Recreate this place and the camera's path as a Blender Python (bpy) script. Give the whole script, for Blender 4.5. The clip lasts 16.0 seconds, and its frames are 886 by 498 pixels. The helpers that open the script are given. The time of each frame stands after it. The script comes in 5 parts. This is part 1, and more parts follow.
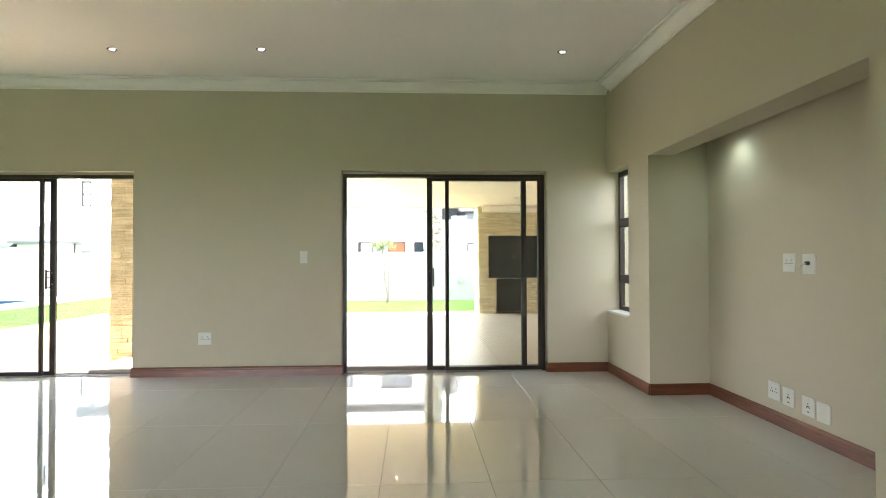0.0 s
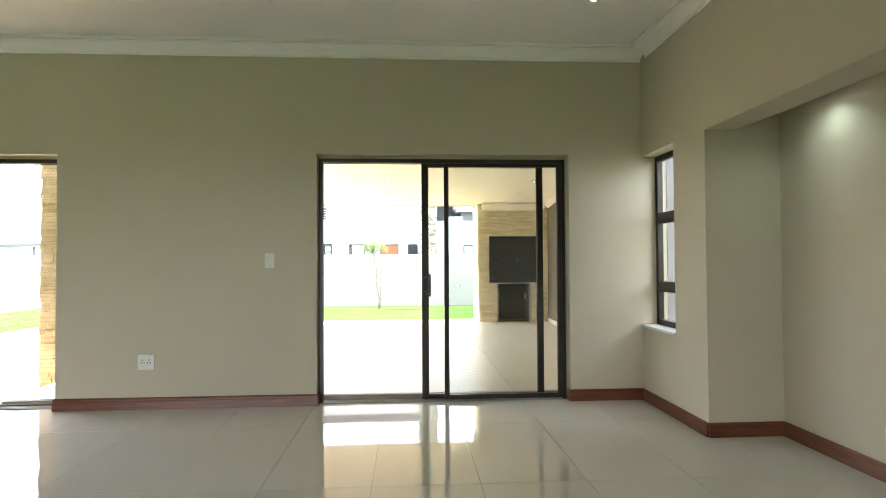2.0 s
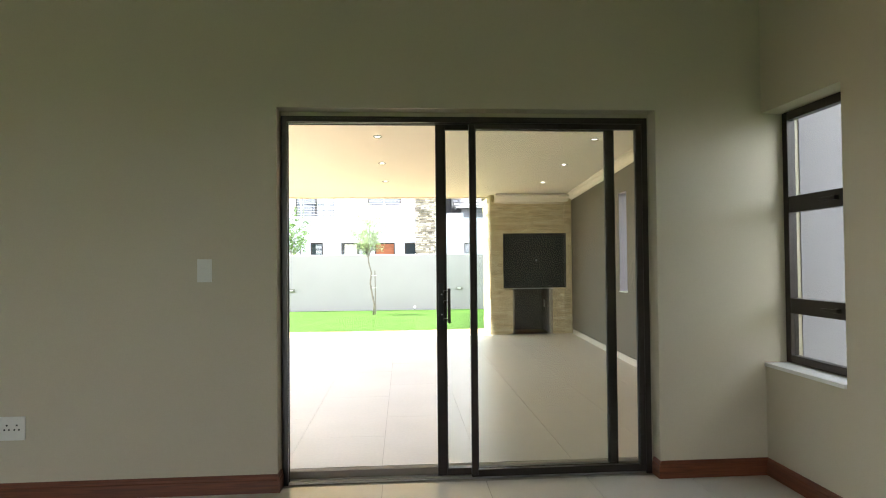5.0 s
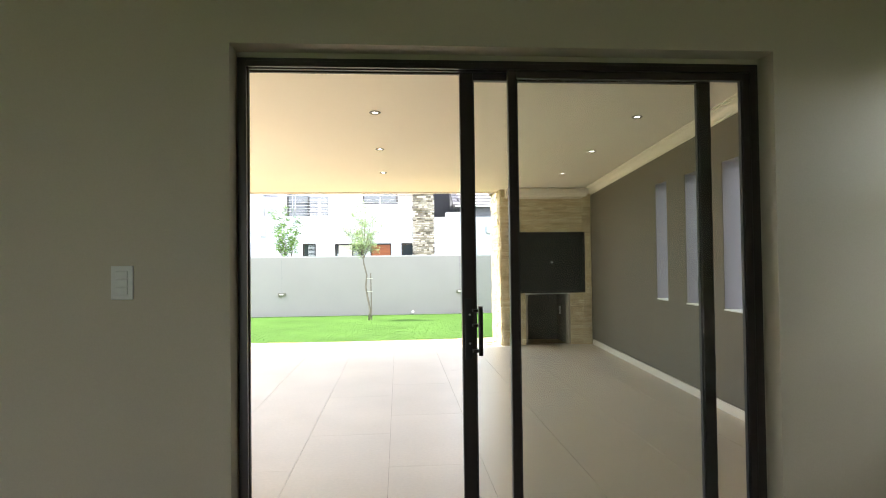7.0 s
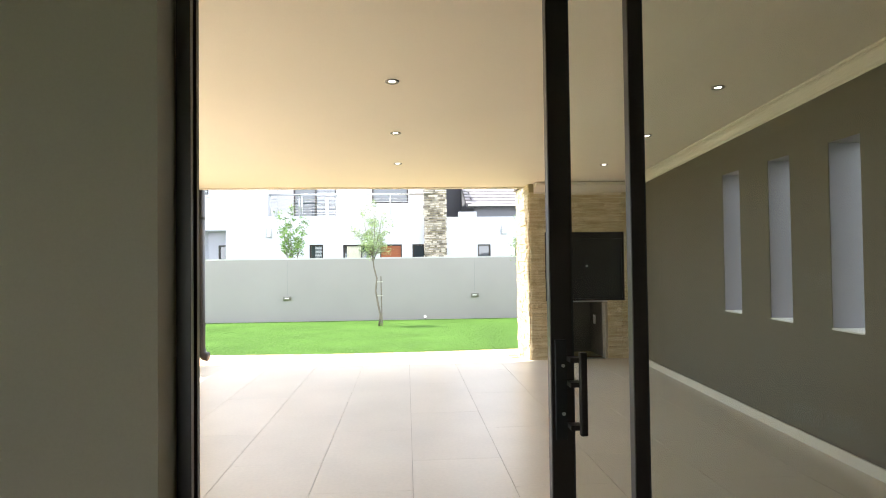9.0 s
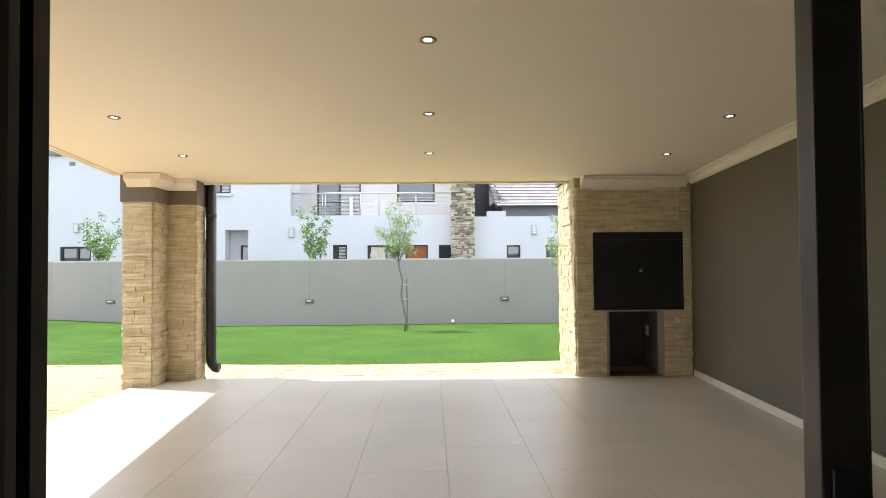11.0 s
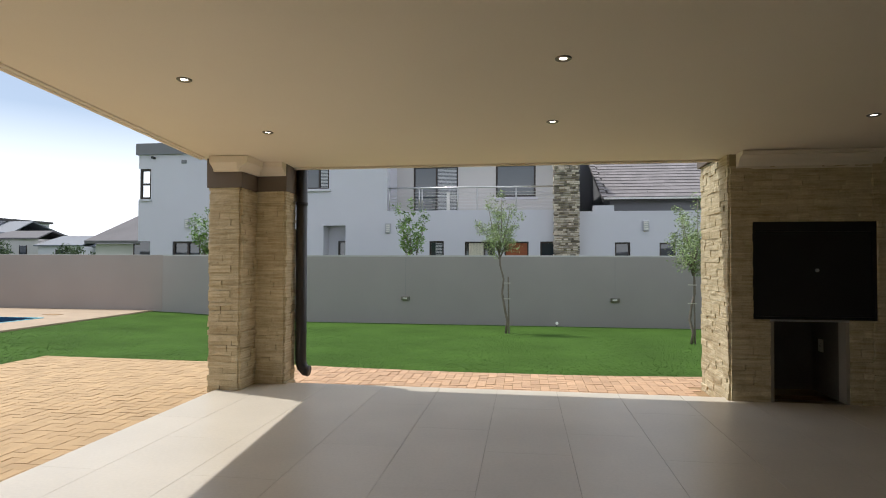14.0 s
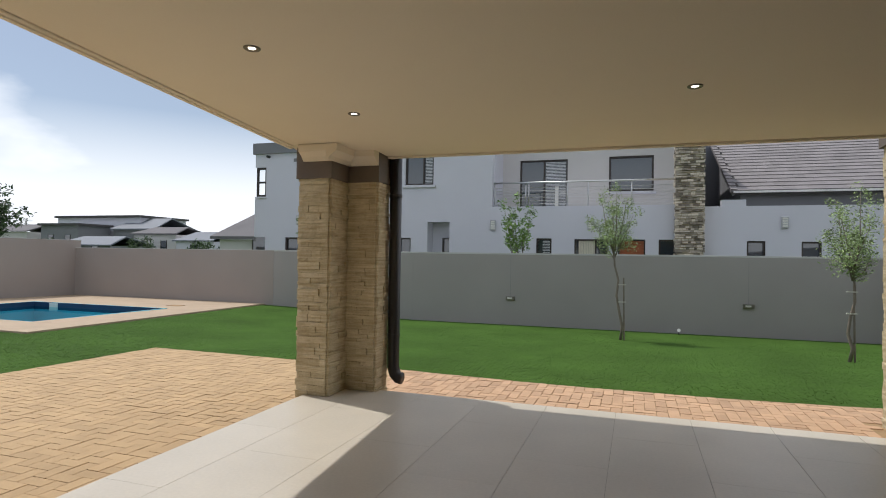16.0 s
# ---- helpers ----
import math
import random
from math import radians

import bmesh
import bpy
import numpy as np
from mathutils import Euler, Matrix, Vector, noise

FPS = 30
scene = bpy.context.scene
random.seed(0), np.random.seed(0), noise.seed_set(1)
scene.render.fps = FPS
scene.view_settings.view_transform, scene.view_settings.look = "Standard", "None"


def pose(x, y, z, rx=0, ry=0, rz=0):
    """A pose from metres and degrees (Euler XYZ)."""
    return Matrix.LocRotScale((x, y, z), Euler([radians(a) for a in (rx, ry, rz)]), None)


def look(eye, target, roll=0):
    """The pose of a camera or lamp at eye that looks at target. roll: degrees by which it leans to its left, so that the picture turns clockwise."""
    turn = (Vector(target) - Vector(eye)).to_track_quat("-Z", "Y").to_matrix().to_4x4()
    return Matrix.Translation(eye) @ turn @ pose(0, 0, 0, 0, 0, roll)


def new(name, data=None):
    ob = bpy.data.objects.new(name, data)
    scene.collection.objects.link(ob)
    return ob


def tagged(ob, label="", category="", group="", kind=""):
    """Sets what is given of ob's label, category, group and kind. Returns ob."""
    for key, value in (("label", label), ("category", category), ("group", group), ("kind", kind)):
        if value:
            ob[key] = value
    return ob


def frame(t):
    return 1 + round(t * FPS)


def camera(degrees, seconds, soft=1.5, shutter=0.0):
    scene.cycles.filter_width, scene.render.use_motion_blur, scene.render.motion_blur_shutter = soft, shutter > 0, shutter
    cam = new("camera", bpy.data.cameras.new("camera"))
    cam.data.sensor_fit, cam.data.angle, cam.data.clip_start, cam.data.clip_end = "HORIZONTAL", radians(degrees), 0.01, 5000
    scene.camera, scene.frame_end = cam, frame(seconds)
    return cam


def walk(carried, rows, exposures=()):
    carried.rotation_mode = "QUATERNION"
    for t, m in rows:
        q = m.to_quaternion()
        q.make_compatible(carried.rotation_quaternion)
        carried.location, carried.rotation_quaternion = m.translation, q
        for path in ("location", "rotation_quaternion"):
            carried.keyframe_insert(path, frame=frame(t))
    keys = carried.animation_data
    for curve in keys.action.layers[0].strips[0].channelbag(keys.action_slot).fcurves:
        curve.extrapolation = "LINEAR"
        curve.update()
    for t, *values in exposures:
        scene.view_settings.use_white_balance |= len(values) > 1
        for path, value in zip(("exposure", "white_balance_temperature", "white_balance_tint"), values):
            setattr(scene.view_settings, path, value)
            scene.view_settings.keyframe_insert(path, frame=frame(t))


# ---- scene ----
cam = camera(74.7, 16.0, soft=1.0)
PATH = [
    (0, (0.239, 1.042, 1.213), (0.339, 3.039, 1.249), -0.2),
    (0.5, (0.233, 1.328, 1.215), (0.34, 3.324, 1.254), -0.2),
    (1, (0.257, 1.64, 1.237), (0.37, 3.636, 1.272), -0.3),
    (1.5, (0.262, 1.921, 1.234), (0.383, 3.917, 1.267), -0.4),
    (2, (0.259, 2.198, 1.223), (0.379, 4.194, 1.268), -0.3),
    (2.5, (0.279, 2.492, 1.218), (0.396, 4.488, 1.263), -0.3),
    (3, (0.281, 2.777, 1.237), (0.398, 4.773, 1.281), -0.4),
    (3.5, (0.236, 3.09, 1.254), (0.356, 5.086, 1.297), -0.5),
    (4, (0.206, 3.365, 1.265), (0.331, 5.361, 1.303), -0.5),
    (6.5, (0.143, 4.716, 1.31), (0.295, 6.71, 1.35), -0.7),
    (7, (0.116, 4.96, 1.31), (0.27, 6.954, 1.351), -0.7),
    (7.5, (0.09, 5.211, 1.334), (0.24, 7.204, 1.374), -0.7),
    (8, (0.074, 5.462, 1.335), (0.22, 7.456, 1.378), -0.7),
    (8.5, (0.056, 5.704, 1.342), (0.193, 7.699, 1.385), -0.7),
    (9, (0.021, 5.925, 1.349), (0.147, 7.921, 1.393), -0.7),
    (9.2, (0.002, 6.015, 1.358), (0.124, 8.011, 1.403), -0.7),
    (11.5, (-0.084, 6.885, 1.383), (-0.073, 8.884, 1.429), -0.4),
    (12, (-0.133, 7.034, 1.38), (-0.159, 9.033, 1.425), -0.4),
    (12.5, (-0.163, 7.203, 1.378), (-0.24, 9.201, 1.424), -0.3),
    (13, (-0.183, 7.344, 1.367), (-0.325, 9.338, 1.414), -0.1),
    (13.5, (-0.237, 7.519, 1.344), (-0.435, 9.509, 1.388), 0.0),
    (14, (-0.272, 7.684, 1.342), (-0.55, 9.664, 1.384), 0.2),
    (14.5, (-0.306, 7.858, 1.338), (-0.678, 9.822, 1.38), 0.3),
    (15, (-0.316, 8.032, 1.345), (-0.783, 9.977, 1.381), 0.6),
    (15.5, (-0.349, 8.206, 1.334), (-0.9, 10.128, 1.368), 0.7),
    (16, (-0.386, 8.383, 1.351), (-1.019, 10.28, 1.381), 0.9),
]
walk(cam, [(t, look(e, g, r)) for t, e, g, r in PATH],
     exposures=[(t, e, 6250, 10) for t, e in ((0, 3.44), (1.5, 3.34), (3, 3.13), (4.2, 2.80), (6.3, 2.37), (7, 2.24), (8, 2.19), (9.2, 1.95), (11.3, 1.14), (12, 0.76), (13, 0.29), (14, -0.02), (15, -0.27), (16, -0.35))])

# ---- light ----
SUN = Vector((-0.525, 0.15, 1.0)).normalized()
world = bpy.data.worlds.new("sky")
scene.world = world
world.use_nodes = True
wn, wl = world.node_tree.nodes, world.node_tree.links
wn.clear()
sky = wn.new("ShaderNodeTexSky")
sky.sky_type, sky.sun_disc = "NISHITA", False
sky.sun_elevation, sky.sun_rotation = math.asin(SUN.z), math.atan2(SUN.x, SUN.y)
sky.dust_density = 0.8
coord, cloud, ramp = wn.new("ShaderNodeTexCoord"), wn.new("ShaderNodeTexNoise"), wn.new("ShaderNodeValToRGB")
stretch = wn.new("ShaderNodeMapping")
stretch.inputs["Scale"].default_value = (1.0, 1.0, 2.6)
stretch.inputs["Location"].default_value = (3.4, 1.6, 0.9)
cloud.inputs["Scale"].default_value, cloud.inputs["Detail"].default_value = 1.7, 7.0
cloud.inputs["Roughness"].default_value = 0.5
ramp.color_ramp.elements[0].color = (0.19, 0.19, 0.19, 1)
ramp.color_ramp.elements[0].position, ramp.color_ramp.elements[1].position = 0.42, 0.575
blend = wn.new("ShaderNodeMix")
blend.data_type = "RGBA"
blend.inputs[7].default_value = (12.5, 12.7, 13.1, 1)
back = wn.new("ShaderNodeBackground")
back.inputs["Strength"].default_value = 0.11
wout = wn.new("ShaderNodeOutputWorld")
wl.new(coord.outputs["Generated"], stretch.inputs["Vector"])
wl.new(stretch.outputs["Vector"], cloud.inputs["Vector"])
wl.new(cloud.outputs["Fac"], ramp.inputs["Fac"])
split, haze, most = wn.new("ShaderNodeSeparateXYZ"), wn.new("ShaderNodeMapRange"), wn.new("ShaderNodeMath")
haze.inputs["From Min"].default_value, haze.inputs["From Max"].default_value = 0.08, 0.25
haze.inputs["To Min"].default_value, haze.inputs["To Max"].default_value = 1.0, 0.0
most.operation = "MAXIMUM"
wl.new(coord.outputs["Generated"], split.inputs["Vector"])
wl.new(split.outputs["Z"], haze.inputs["Value"])
wl.new(haze.outputs["Result"], most.inputs[0])
wl.new(ramp.outputs["Color"], most.inputs[1])
wl.new(most.outputs[0], blend.inputs[0])
wl.new(sky.outputs["Color"], blend.inputs[6])
wl.new(blend.outputs[2], back.inputs["Color"])
wl.new(back.outputs["Background"], wout.inputs["Surface"])
sun = new("sun", bpy.data.lights.new("sun", "SUN"))
sun.data.energy, sun.data.angle, sun.data.color = 3.6, radians(0.6), (1.0, 0.95, 0.87)
sun.matrix_world = look(SUN * 60, (0, 0, 0))


# ---- materials ----
def paint(name, colour, rough=0.6, vary=0.06, scale=3.0, fine=60.0, bump=0.1, metal=0.0, spec=0.5, per=0.0, island=False, dirt=None, bump_scale=None):
    """A material with broad and fine variation of its colour, and fine relief."""
    m = bpy.data.materials.new(name)
    m.use_nodes = True
    n, l = m.node_tree.nodes, m.node_tree.links
    b = n["Principled BSDF"]
    b.inputs["Roughness"].default_value, b.inputs["Metallic"].default_value = rough, metal
    b.inputs["Specular IOR Level"].default_value = spec
    tc = n.new("ShaderNodeTexCoord")
    big, small = n.new("ShaderNodeTexNoise"), n.new("ShaderNodeTexNoise")
    big.inputs["Scale"].default_value, big.inputs["Detail"].default_value = scale, 4
    small.inputs["Scale"].default_value, small.inputs["Detail"].default_value = fine, 3
    geo = n.new("ShaderNodeNewGeometry")
    for t in (big, small):
        l.new(geo.outputs["Position"], t.inputs["Vector"])
    add = n.new("ShaderNodeMath")
    add.operation = "MULTIPLY_ADD"
    add.inputs[1].default_value = 0.6
    l.new(big.outputs["Fac"], add.inputs[0])
    half = n.new("ShaderNodeMath")
    half.operation = "MULTIPLY"
    half.inputs[1].default_value = 0.4
    l.new(small.outputs["Fac"], half.inputs[0])
    l.new(half.outputs[0], add.inputs[2])
    value = add.outputs[0]
    if per:
        src = geo.outputs["Random Per Island"] if island else n.new("ShaderNodeObjectInfo").outputs["Random"]
        mix = n.new("ShaderNodeMath")
        mix.operation = "MULTIPLY_ADD"
        mix.inputs[1].default_value = per
        l.new(src, mix.inputs[0])
        off = n.new("ShaderNodeMath")
        off.operation = "SUBTRACT"
        off.inputs[1].default_value = per / 2
        l.new(value, off.inputs[0])
        l.new(off.outputs[0], mix.inputs[2])
        value = mix.outputs[0]
    cr = n.new("ShaderNodeValToRGB")
    lo = [c * (1 - vary * 2) for c in colour]
    hi = [min(1, c * (1 + vary * 2)) for c in colour]
    if dirt:
        lo = list(dirt)
    cr.color_ramp.elements[0].position, cr.color_ramp.elements[1].position = 0.2, 0.8
    cr.color_ramp.elements[0].color, cr.color_ramp.elements[1].color = (*lo, 1), (*hi, 1)
    l.new(value, cr.inputs["Fac"])
    l.new(cr.outputs["Color"], b.inputs["Base Color"])
    if bump:
        bp = n.new("ShaderNodeBump")
        bp.inputs["Strength"].default_value, bp.inputs["Distance"].default_value = bump, 0.01
        src = small
        if bump_scale:
            src = n.new("ShaderNodeTexNoise")
            src.inputs["Scale"].default_value, src.inputs["Detail"].default_value = bump_scale, 4
            l.new(geo.outputs["Position"], src.inputs["Vector"])
        l.new(src.outputs["Fac"], bp.inputs["Height"])
        l.new(bp.outputs["Normal"], b.inputs["Normal"])
    return m


def glow(name, colour, strength):
    m = bpy.data.materials.new(name)
    m.use_nodes = True
    b = m.node_tree.nodes["Principled BSDF"]
    b.inputs["Base Color"].default_value = (*colour, 1)
    b.inputs["Emission Color"].default_value, b.inputs["Emission Strength"].default_value = (*colour, 1), strength
    return m


def glass(name, tint=(0.94, 0.96, 0.95), rough=0.0):
    """A thin clear pane: mostly clear, mirror-like at a slant."""
    m = bpy.data.materials.new(name)
    m.use_nodes = True
    n, l = m.node_tree.nodes, m.node_tree.links
    n.clear()
    clear, shine, mix, fr = n.new("ShaderNodeBsdfTransparent"), n.new("ShaderNodeBsdfGlossy"), n.new("ShaderNodeMixShader"), n.new("ShaderNodeLayerWeight")
    power, scale = n.new("ShaderNodeMath"), n.new("ShaderNodeMath")
    power.operation, scale.operation = "POWER", "MULTIPLY_ADD"
    power.inputs[1].default_value, scale.inputs[1].default_value, scale.inputs[2].default_value = 4.0, 0.45, 0.025
    clear.inputs["Color"].default_value = (*tint, 1)
    shine.inputs["Roughness"].default_value = rough
    fr.inputs["Blend"].default_value = 0.5
    l.new(fr.outputs["Facing"], power.inputs[0])
    l.new(power.outputs[0], scale.inputs[0])
    out = n.new("ShaderNodeOutputMaterial")
    l.new(scale.outputs[0], mix.inputs["Fac"])
    l.new(clear.outputs["BSDF"], mix.inputs[1])
    l.new(shine.outputs["BSDF"], mix.inputs[2])
    l.new(mix.outputs["Shader"], out.inputs["Surface"])
    return m


def wood(name, dark, light, rough=0.35, along="X"):
    m = bpy.data.materials.new(name)
    m.use_nodes = True
    n, l = m.node_tree.nodes, m.node_tree.links
    b = n["Principled BSDF"]
    b.inputs["Roughness"].default_value = rough
    geo, mp, no, cr = n.new("ShaderNodeNewGeometry"), n.new("ShaderNodeMapping"), n.new("ShaderNodeTexNoise"), n.new("ShaderNodeValToRGB")
    mp.inputs["Scale"].default_value = (2.5, 2.5, 45)
    no.inputs["Scale"].default_value, no.inputs["Detail"].default_value, no.inputs["Distortion"].default_value = 1.6, 6, 0.6
    cr.color_ramp.elements[0].position, cr.color_ramp.elements[1].position = 0.3, 0.7
    cr.color_ramp.elements[0].color, cr.color_ramp.elements[1].color = (*dark, 1), (*light, 1)
    l.new(geo.outputs["Position"], mp.inputs["Vector"])
    l.new(mp.outputs["Vector"], no.inputs["Vector"])
    l.new(no.outputs["Fac"], cr.inputs["Fac"])
    l.new(cr.outputs["Color"], b.inputs["Base Color"])
    bp = n.new("ShaderNodeBump")
    bp.inputs["Strength"].default_value, bp.inputs["Distance"].default_value = 0.15, 0.004
    l.new(no.outputs["Fac"], bp.inputs["Height"])
    l.new(bp.outputs["Normal"], b.inputs["Normal"])
    return m


ROOM_WALL = paint("khaki_wall_paint", (0.500, 0.444, 0.330), 0.55, 0.03, 1.2, 140, 0.06)
CEIL = paint("white_ceiling_paint", (0.86, 0.825, 0.785), 0.7, 0.02, 1.0, 120, 0.04)
CREAM = paint("cream_ceiling_paint", (0.80, 0.73, 0.61), 0.7, 0.02, 0.8, 120, 0.04)
PLASTER_WHITE = paint("white_plaster", (0.72, 0.71, 0.68), 0.6, 0.03, 2, 120, 0.05)
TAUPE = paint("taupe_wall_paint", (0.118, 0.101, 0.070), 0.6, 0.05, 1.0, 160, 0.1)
COLLAR = paint("brown_collar_paint", (0.15, 0.12, 0.095), 0.6, 0.05, 3, 160, 0.1)
SKIRT = wood("red_brown_wood", (0.085, 0.023, 0.009), (0.18, 0.054, 0.020), 0.3)
TILE_IN = paint("polished_porcelain", (0.60, 0.575, 0.525), 0.028, 0.02, 1.5, 40, 0.0, spec=0.6, per=0.08)
GROUT = paint("grey_grout", (0.30, 0.28, 0.24), 0.8, 0.1, 8, 150, 0.2)
GROUT_OUT = paint("pale_grout", (0.38, 0.335, 0.275), 0.8, 0.1, 8, 150, 0.2)
TILE_OUT = paint("patio_tile", (0.58, 0.525, 0.44), 0.35, 0.06, 1.6, 45, 0.05, per=0.12)
SKIRT_TILE = paint("cream_skirting_tile", (0.62, 0.57, 0.48), 0.4, 0.03, 2, 80, 0.05)
BRONZE = paint("dark_bronze_aluminium", (0.028, 0.020, 0.016), 0.35, 0.1, 10, 200, 0.02, metal=0.2)
TRACK = paint("dull_aluminium", (0.42, 0.40, 0.37), 0.4, 0.05, 20, 200, 0.02, metal=0.6)
REVEAL = paint("warm_grey_reveal", (0.24, 0.205, 0.165), 0.7, 0.05, 4, 140, 0.08)
PLATE = paint("white_plastic", (0.68, 0.67, 0.63), 0.35, 0.01, 20, 200, 0.0)
HOLE = paint("dark_slot", (0.02, 0.02, 0.02), 0.6, 0.05, 20, 200, 0.0)
RING = paint("dull_steel_ring", (0.22, 0.20, 0.18), 0.35, 0.05, 20, 200, 0.02, metal=0.9)
STORE_EDGE = paint("grey_plaster_edge", (0.30, 0.27, 0.22), 0.8, 0.05, 5, 100, 0.1)
CHROME = paint("brushed_steel", (0.60, 0.60, 0.60), 0.3, 0.05, 20, 200, 0.02, metal=1.0)
LENS = glow("warm_lamp_lens", (1.0, 0.93, 0.80), 4.0)
COOL_LENS = glow("cool_lamp_lens", (0.80, 1.0, 0.97), 4.0)
GLASS = glass("clear_glass")
STONE = paint("sandstone_cladding", (0.65, 0.58, 0.415), 0.85, 0.10, 9, 70, 0.8, per=0.26, dirt=(0.46, 0.38, 0.235), bump_scale=45)
# the stone is layered: fine level bands of ochre and grey run through every piece
_t = STONE.node_tree
_b = _t.nodes["Principled BSDF"]
_src = _b.inputs["Base Color"].links[0].from_socket
_geo, _map, _noi = _t.nodes.new("ShaderNodeNewGeometry"), _t.nodes.new("ShaderNodeMapping"), _t.nodes.new("ShaderNodeTexNoise")
_map.inputs["Scale"].default_value = (3.0, 3.0, 42.0)
_noi.inputs["Scale"].default_value, _noi.inputs["Detail"].default_value, _noi.inputs["Roughness"].default_value = 1.3, 6.0, 0.62
_rmp, _mix = _t.nodes.new("ShaderNodeValToRGB"), _t.nodes.new("ShaderNodeMix")
_rmp.color_ramp.elements[0].position, _rmp.color_ramp.elements[1].position = 0.30, 0.62
_rmp.color_ramp.elements[0].color, _rmp.color_ramp.elements[1].color = (0.62, 0.54, 0.40, 1), (1.0, 1.0, 1.0, 1)
_mix.data_type, _mix.blend_type = "RGBA", "MULTIPLY"
_mix.inputs[0].default_value = 0.75
_t.links.new(_geo.outputs["Position"], _map.inputs["Vector"])
_t.links.new(_map.outputs["Vector"], _noi.inputs["Vector"])
_t.links.new(_noi.outputs["Fac"], _rmp.inputs["Fac"])
_t.links.new(_src, _mix.inputs[6])
_t.links.new(_rmp.outputs["Color"], _mix.inputs[7])
_t.links.new(_mix.outputs[2], _b.inputs["Base Color"])
MORTAR = paint("stone_backing", (0.36, 0.295, 0.17), 0.9, 0.1, 10, 90, 0.4)
BLACK = paint("black_steel", (0.012, 0.012, 0.013), 0.3, 0.15, 4, 120, 0.03, spec=0.5)
# dark brown-grey plaster for the inside of the log store
DARK_PLASTER = paint("dark_plaster", (0.10, 0.09, 0.075), 0.85, 0.2, 4, 60, 0.2)
PIPE = paint("charcoal_plastic_pipe", (0.026, 0.024, 0.024), 0.4, 0.1, 6, 120, 0.02)
PAVER = paint("clay_paver", (0.475, 0.325, 0.175), 0.85, 0.08, 3, 90, 0.4, per=0.25, bump_scale=120)
PAVER_FAR = paint("clay_paver_joined", (0.475, 0.325, 0.175), 0.85, 0.08, 3, 90, 0.4, per=0.25, island=True, bump_scale=120)
PAVER_RED = paint("red_clay_paver", (0.52, 0.335, 0.205), 0.85, 0.10, 3, 90, 0.4, per=0.4, island=True, bump_scale=120)
ROOF_FAR = paint("dark_far_roof", (0.135, 0.128, 0.135), 0.85, 0.1, 1, 20, 0.2)
SAND = paint("jointing_sand", (0.36, 0.24, 0.125), 0.95, 0.1, 12, 150, 0.5)
COPING = paint("pale_pool_paving", (0.43, 0.325, 0.225), 0.8, 0.08, 2, 60, 0.3, per=0.2)
SOIL = paint("lawn_soil", (0.058, 0.114, 0.022), 0.95, 0.22, 0.8, 25, 0.6, spec=0.05)
GRASS = paint("grass_blades", (0.064, 0.128, 0.025), 0.55, 0.26, 0.9, 11, 0.0, per=0.2, island=True, spec=0.1)
GARDEN_WALL = paint("grey_garden_wall", (0.34, 0.315, 0.298), 0.85, 0.05, 0.7, 90, 0.25)
PINK_WALL = paint("warm_grey_garden_wall", (0.33, 0.288, 0.262), 0.85, 0.05, 0.7, 90, 0.25)
WALL_TOP = paint("pale_wall_coping", (0.52, 0.51, 0.50), 0.85, 0.05, 2, 90, 0.2)
SIDE_WALL = paint("lilac_grey_plaster", (0.28, 0.26, 0.278), 0.85, 0.04, 1, 90, 0.2)
HOUSE = paint("pale_grey_render", (0.60, 0.595, 0.65), 0.85, 0.025, 0.6, 60, 0.15)
HOUSE_BEIGE = paint("beige_render", (0.55, 0.53, 0.515), 0.85, 0.03, 0.6, 60, 0.15)
HOUSE_DARK = paint("slate_grey_render", (0.20, 0.20, 0.215), 0.85, 0.04, 1, 60, 0.15)
EAVE = paint("dark_eave", (0.075, 0.07, 0.07), 0.8, 0.08, 2, 60, 0.1)
ROOF = paint("grey_roof_tile", (0.205, 0.188, 0.192), 0.8, 0.10, 1.5, 25, 0.4, per=0.35)
ROOF_PALE = paint("pale_roof_sheet", (0.14, 0.155, 0.185), 0.6, 0.06, 0.4, 12, 0.1)
PANE = paint("dark_window_glass", (0.035, 0.045, 0.055), 0.03, 0.1, 1, 20, 0.0, spec=1.0)
PANE.node_tree.nodes["Principled BSDF"].inputs["IOR"].default_value = 1.6
BLIND = paint("white_blind", (0.55, 0.56, 0.58), 0.7, 0.05, 2, 60, 0.0)
CURTAIN = paint("cream_curtain", (0.62, 0.58, 0.47), 0.9, 0.08, 4, 60, 0.0)
LAMP_GREY = paint("pale_grey_casting", (0.42, 0.42, 0.44), 0.5, 0.04, 10, 120, 0.03)
ORANGE = wood("orange_wood", (0.22, 0.055, 0.015), (0.36, 0.10, 0.03), 0.5)
STACK_JOINED = paint("slate_stone_joined", (0.50, 0.445, 0.37), 0.9, 0.2, 6, 40, 0.6, per=0.7, island=True, dirt=(0.16, 0.135, 0.105))
BARK = paint("grey_bark", (0.20, 0.165, 0.13), 0.9, 0.2, 8, 60, 0.6)
LEAF = paint("bright_leaf", (0.13, 0.24, 0.035), 0.5, 0.3, 2, 20, 0.0, per=0.7, island=True)
LEAF_PALE = paint("pale_leaf", (0.27, 0.35, 0.14), 0.55, 0.3, 2, 20, 0.0, per=0.7, island=True)
LEAF_DARK = paint("dark_leaf", (0.05, 0.085, 0.03), 0.6, 0.3, 1, 10, 0.0, per=0.7, island=True)
POOL_TILE = paint("blue_mosaic", (0.018, 0.045, 0.10), 0.3, 0.2, 3, 40, 0.05)
POOL_FLOOR = paint("turquoise_plaster", (0.14, 0.50, 0.60), 0.5, 0.08, 1, 30, 0.05)
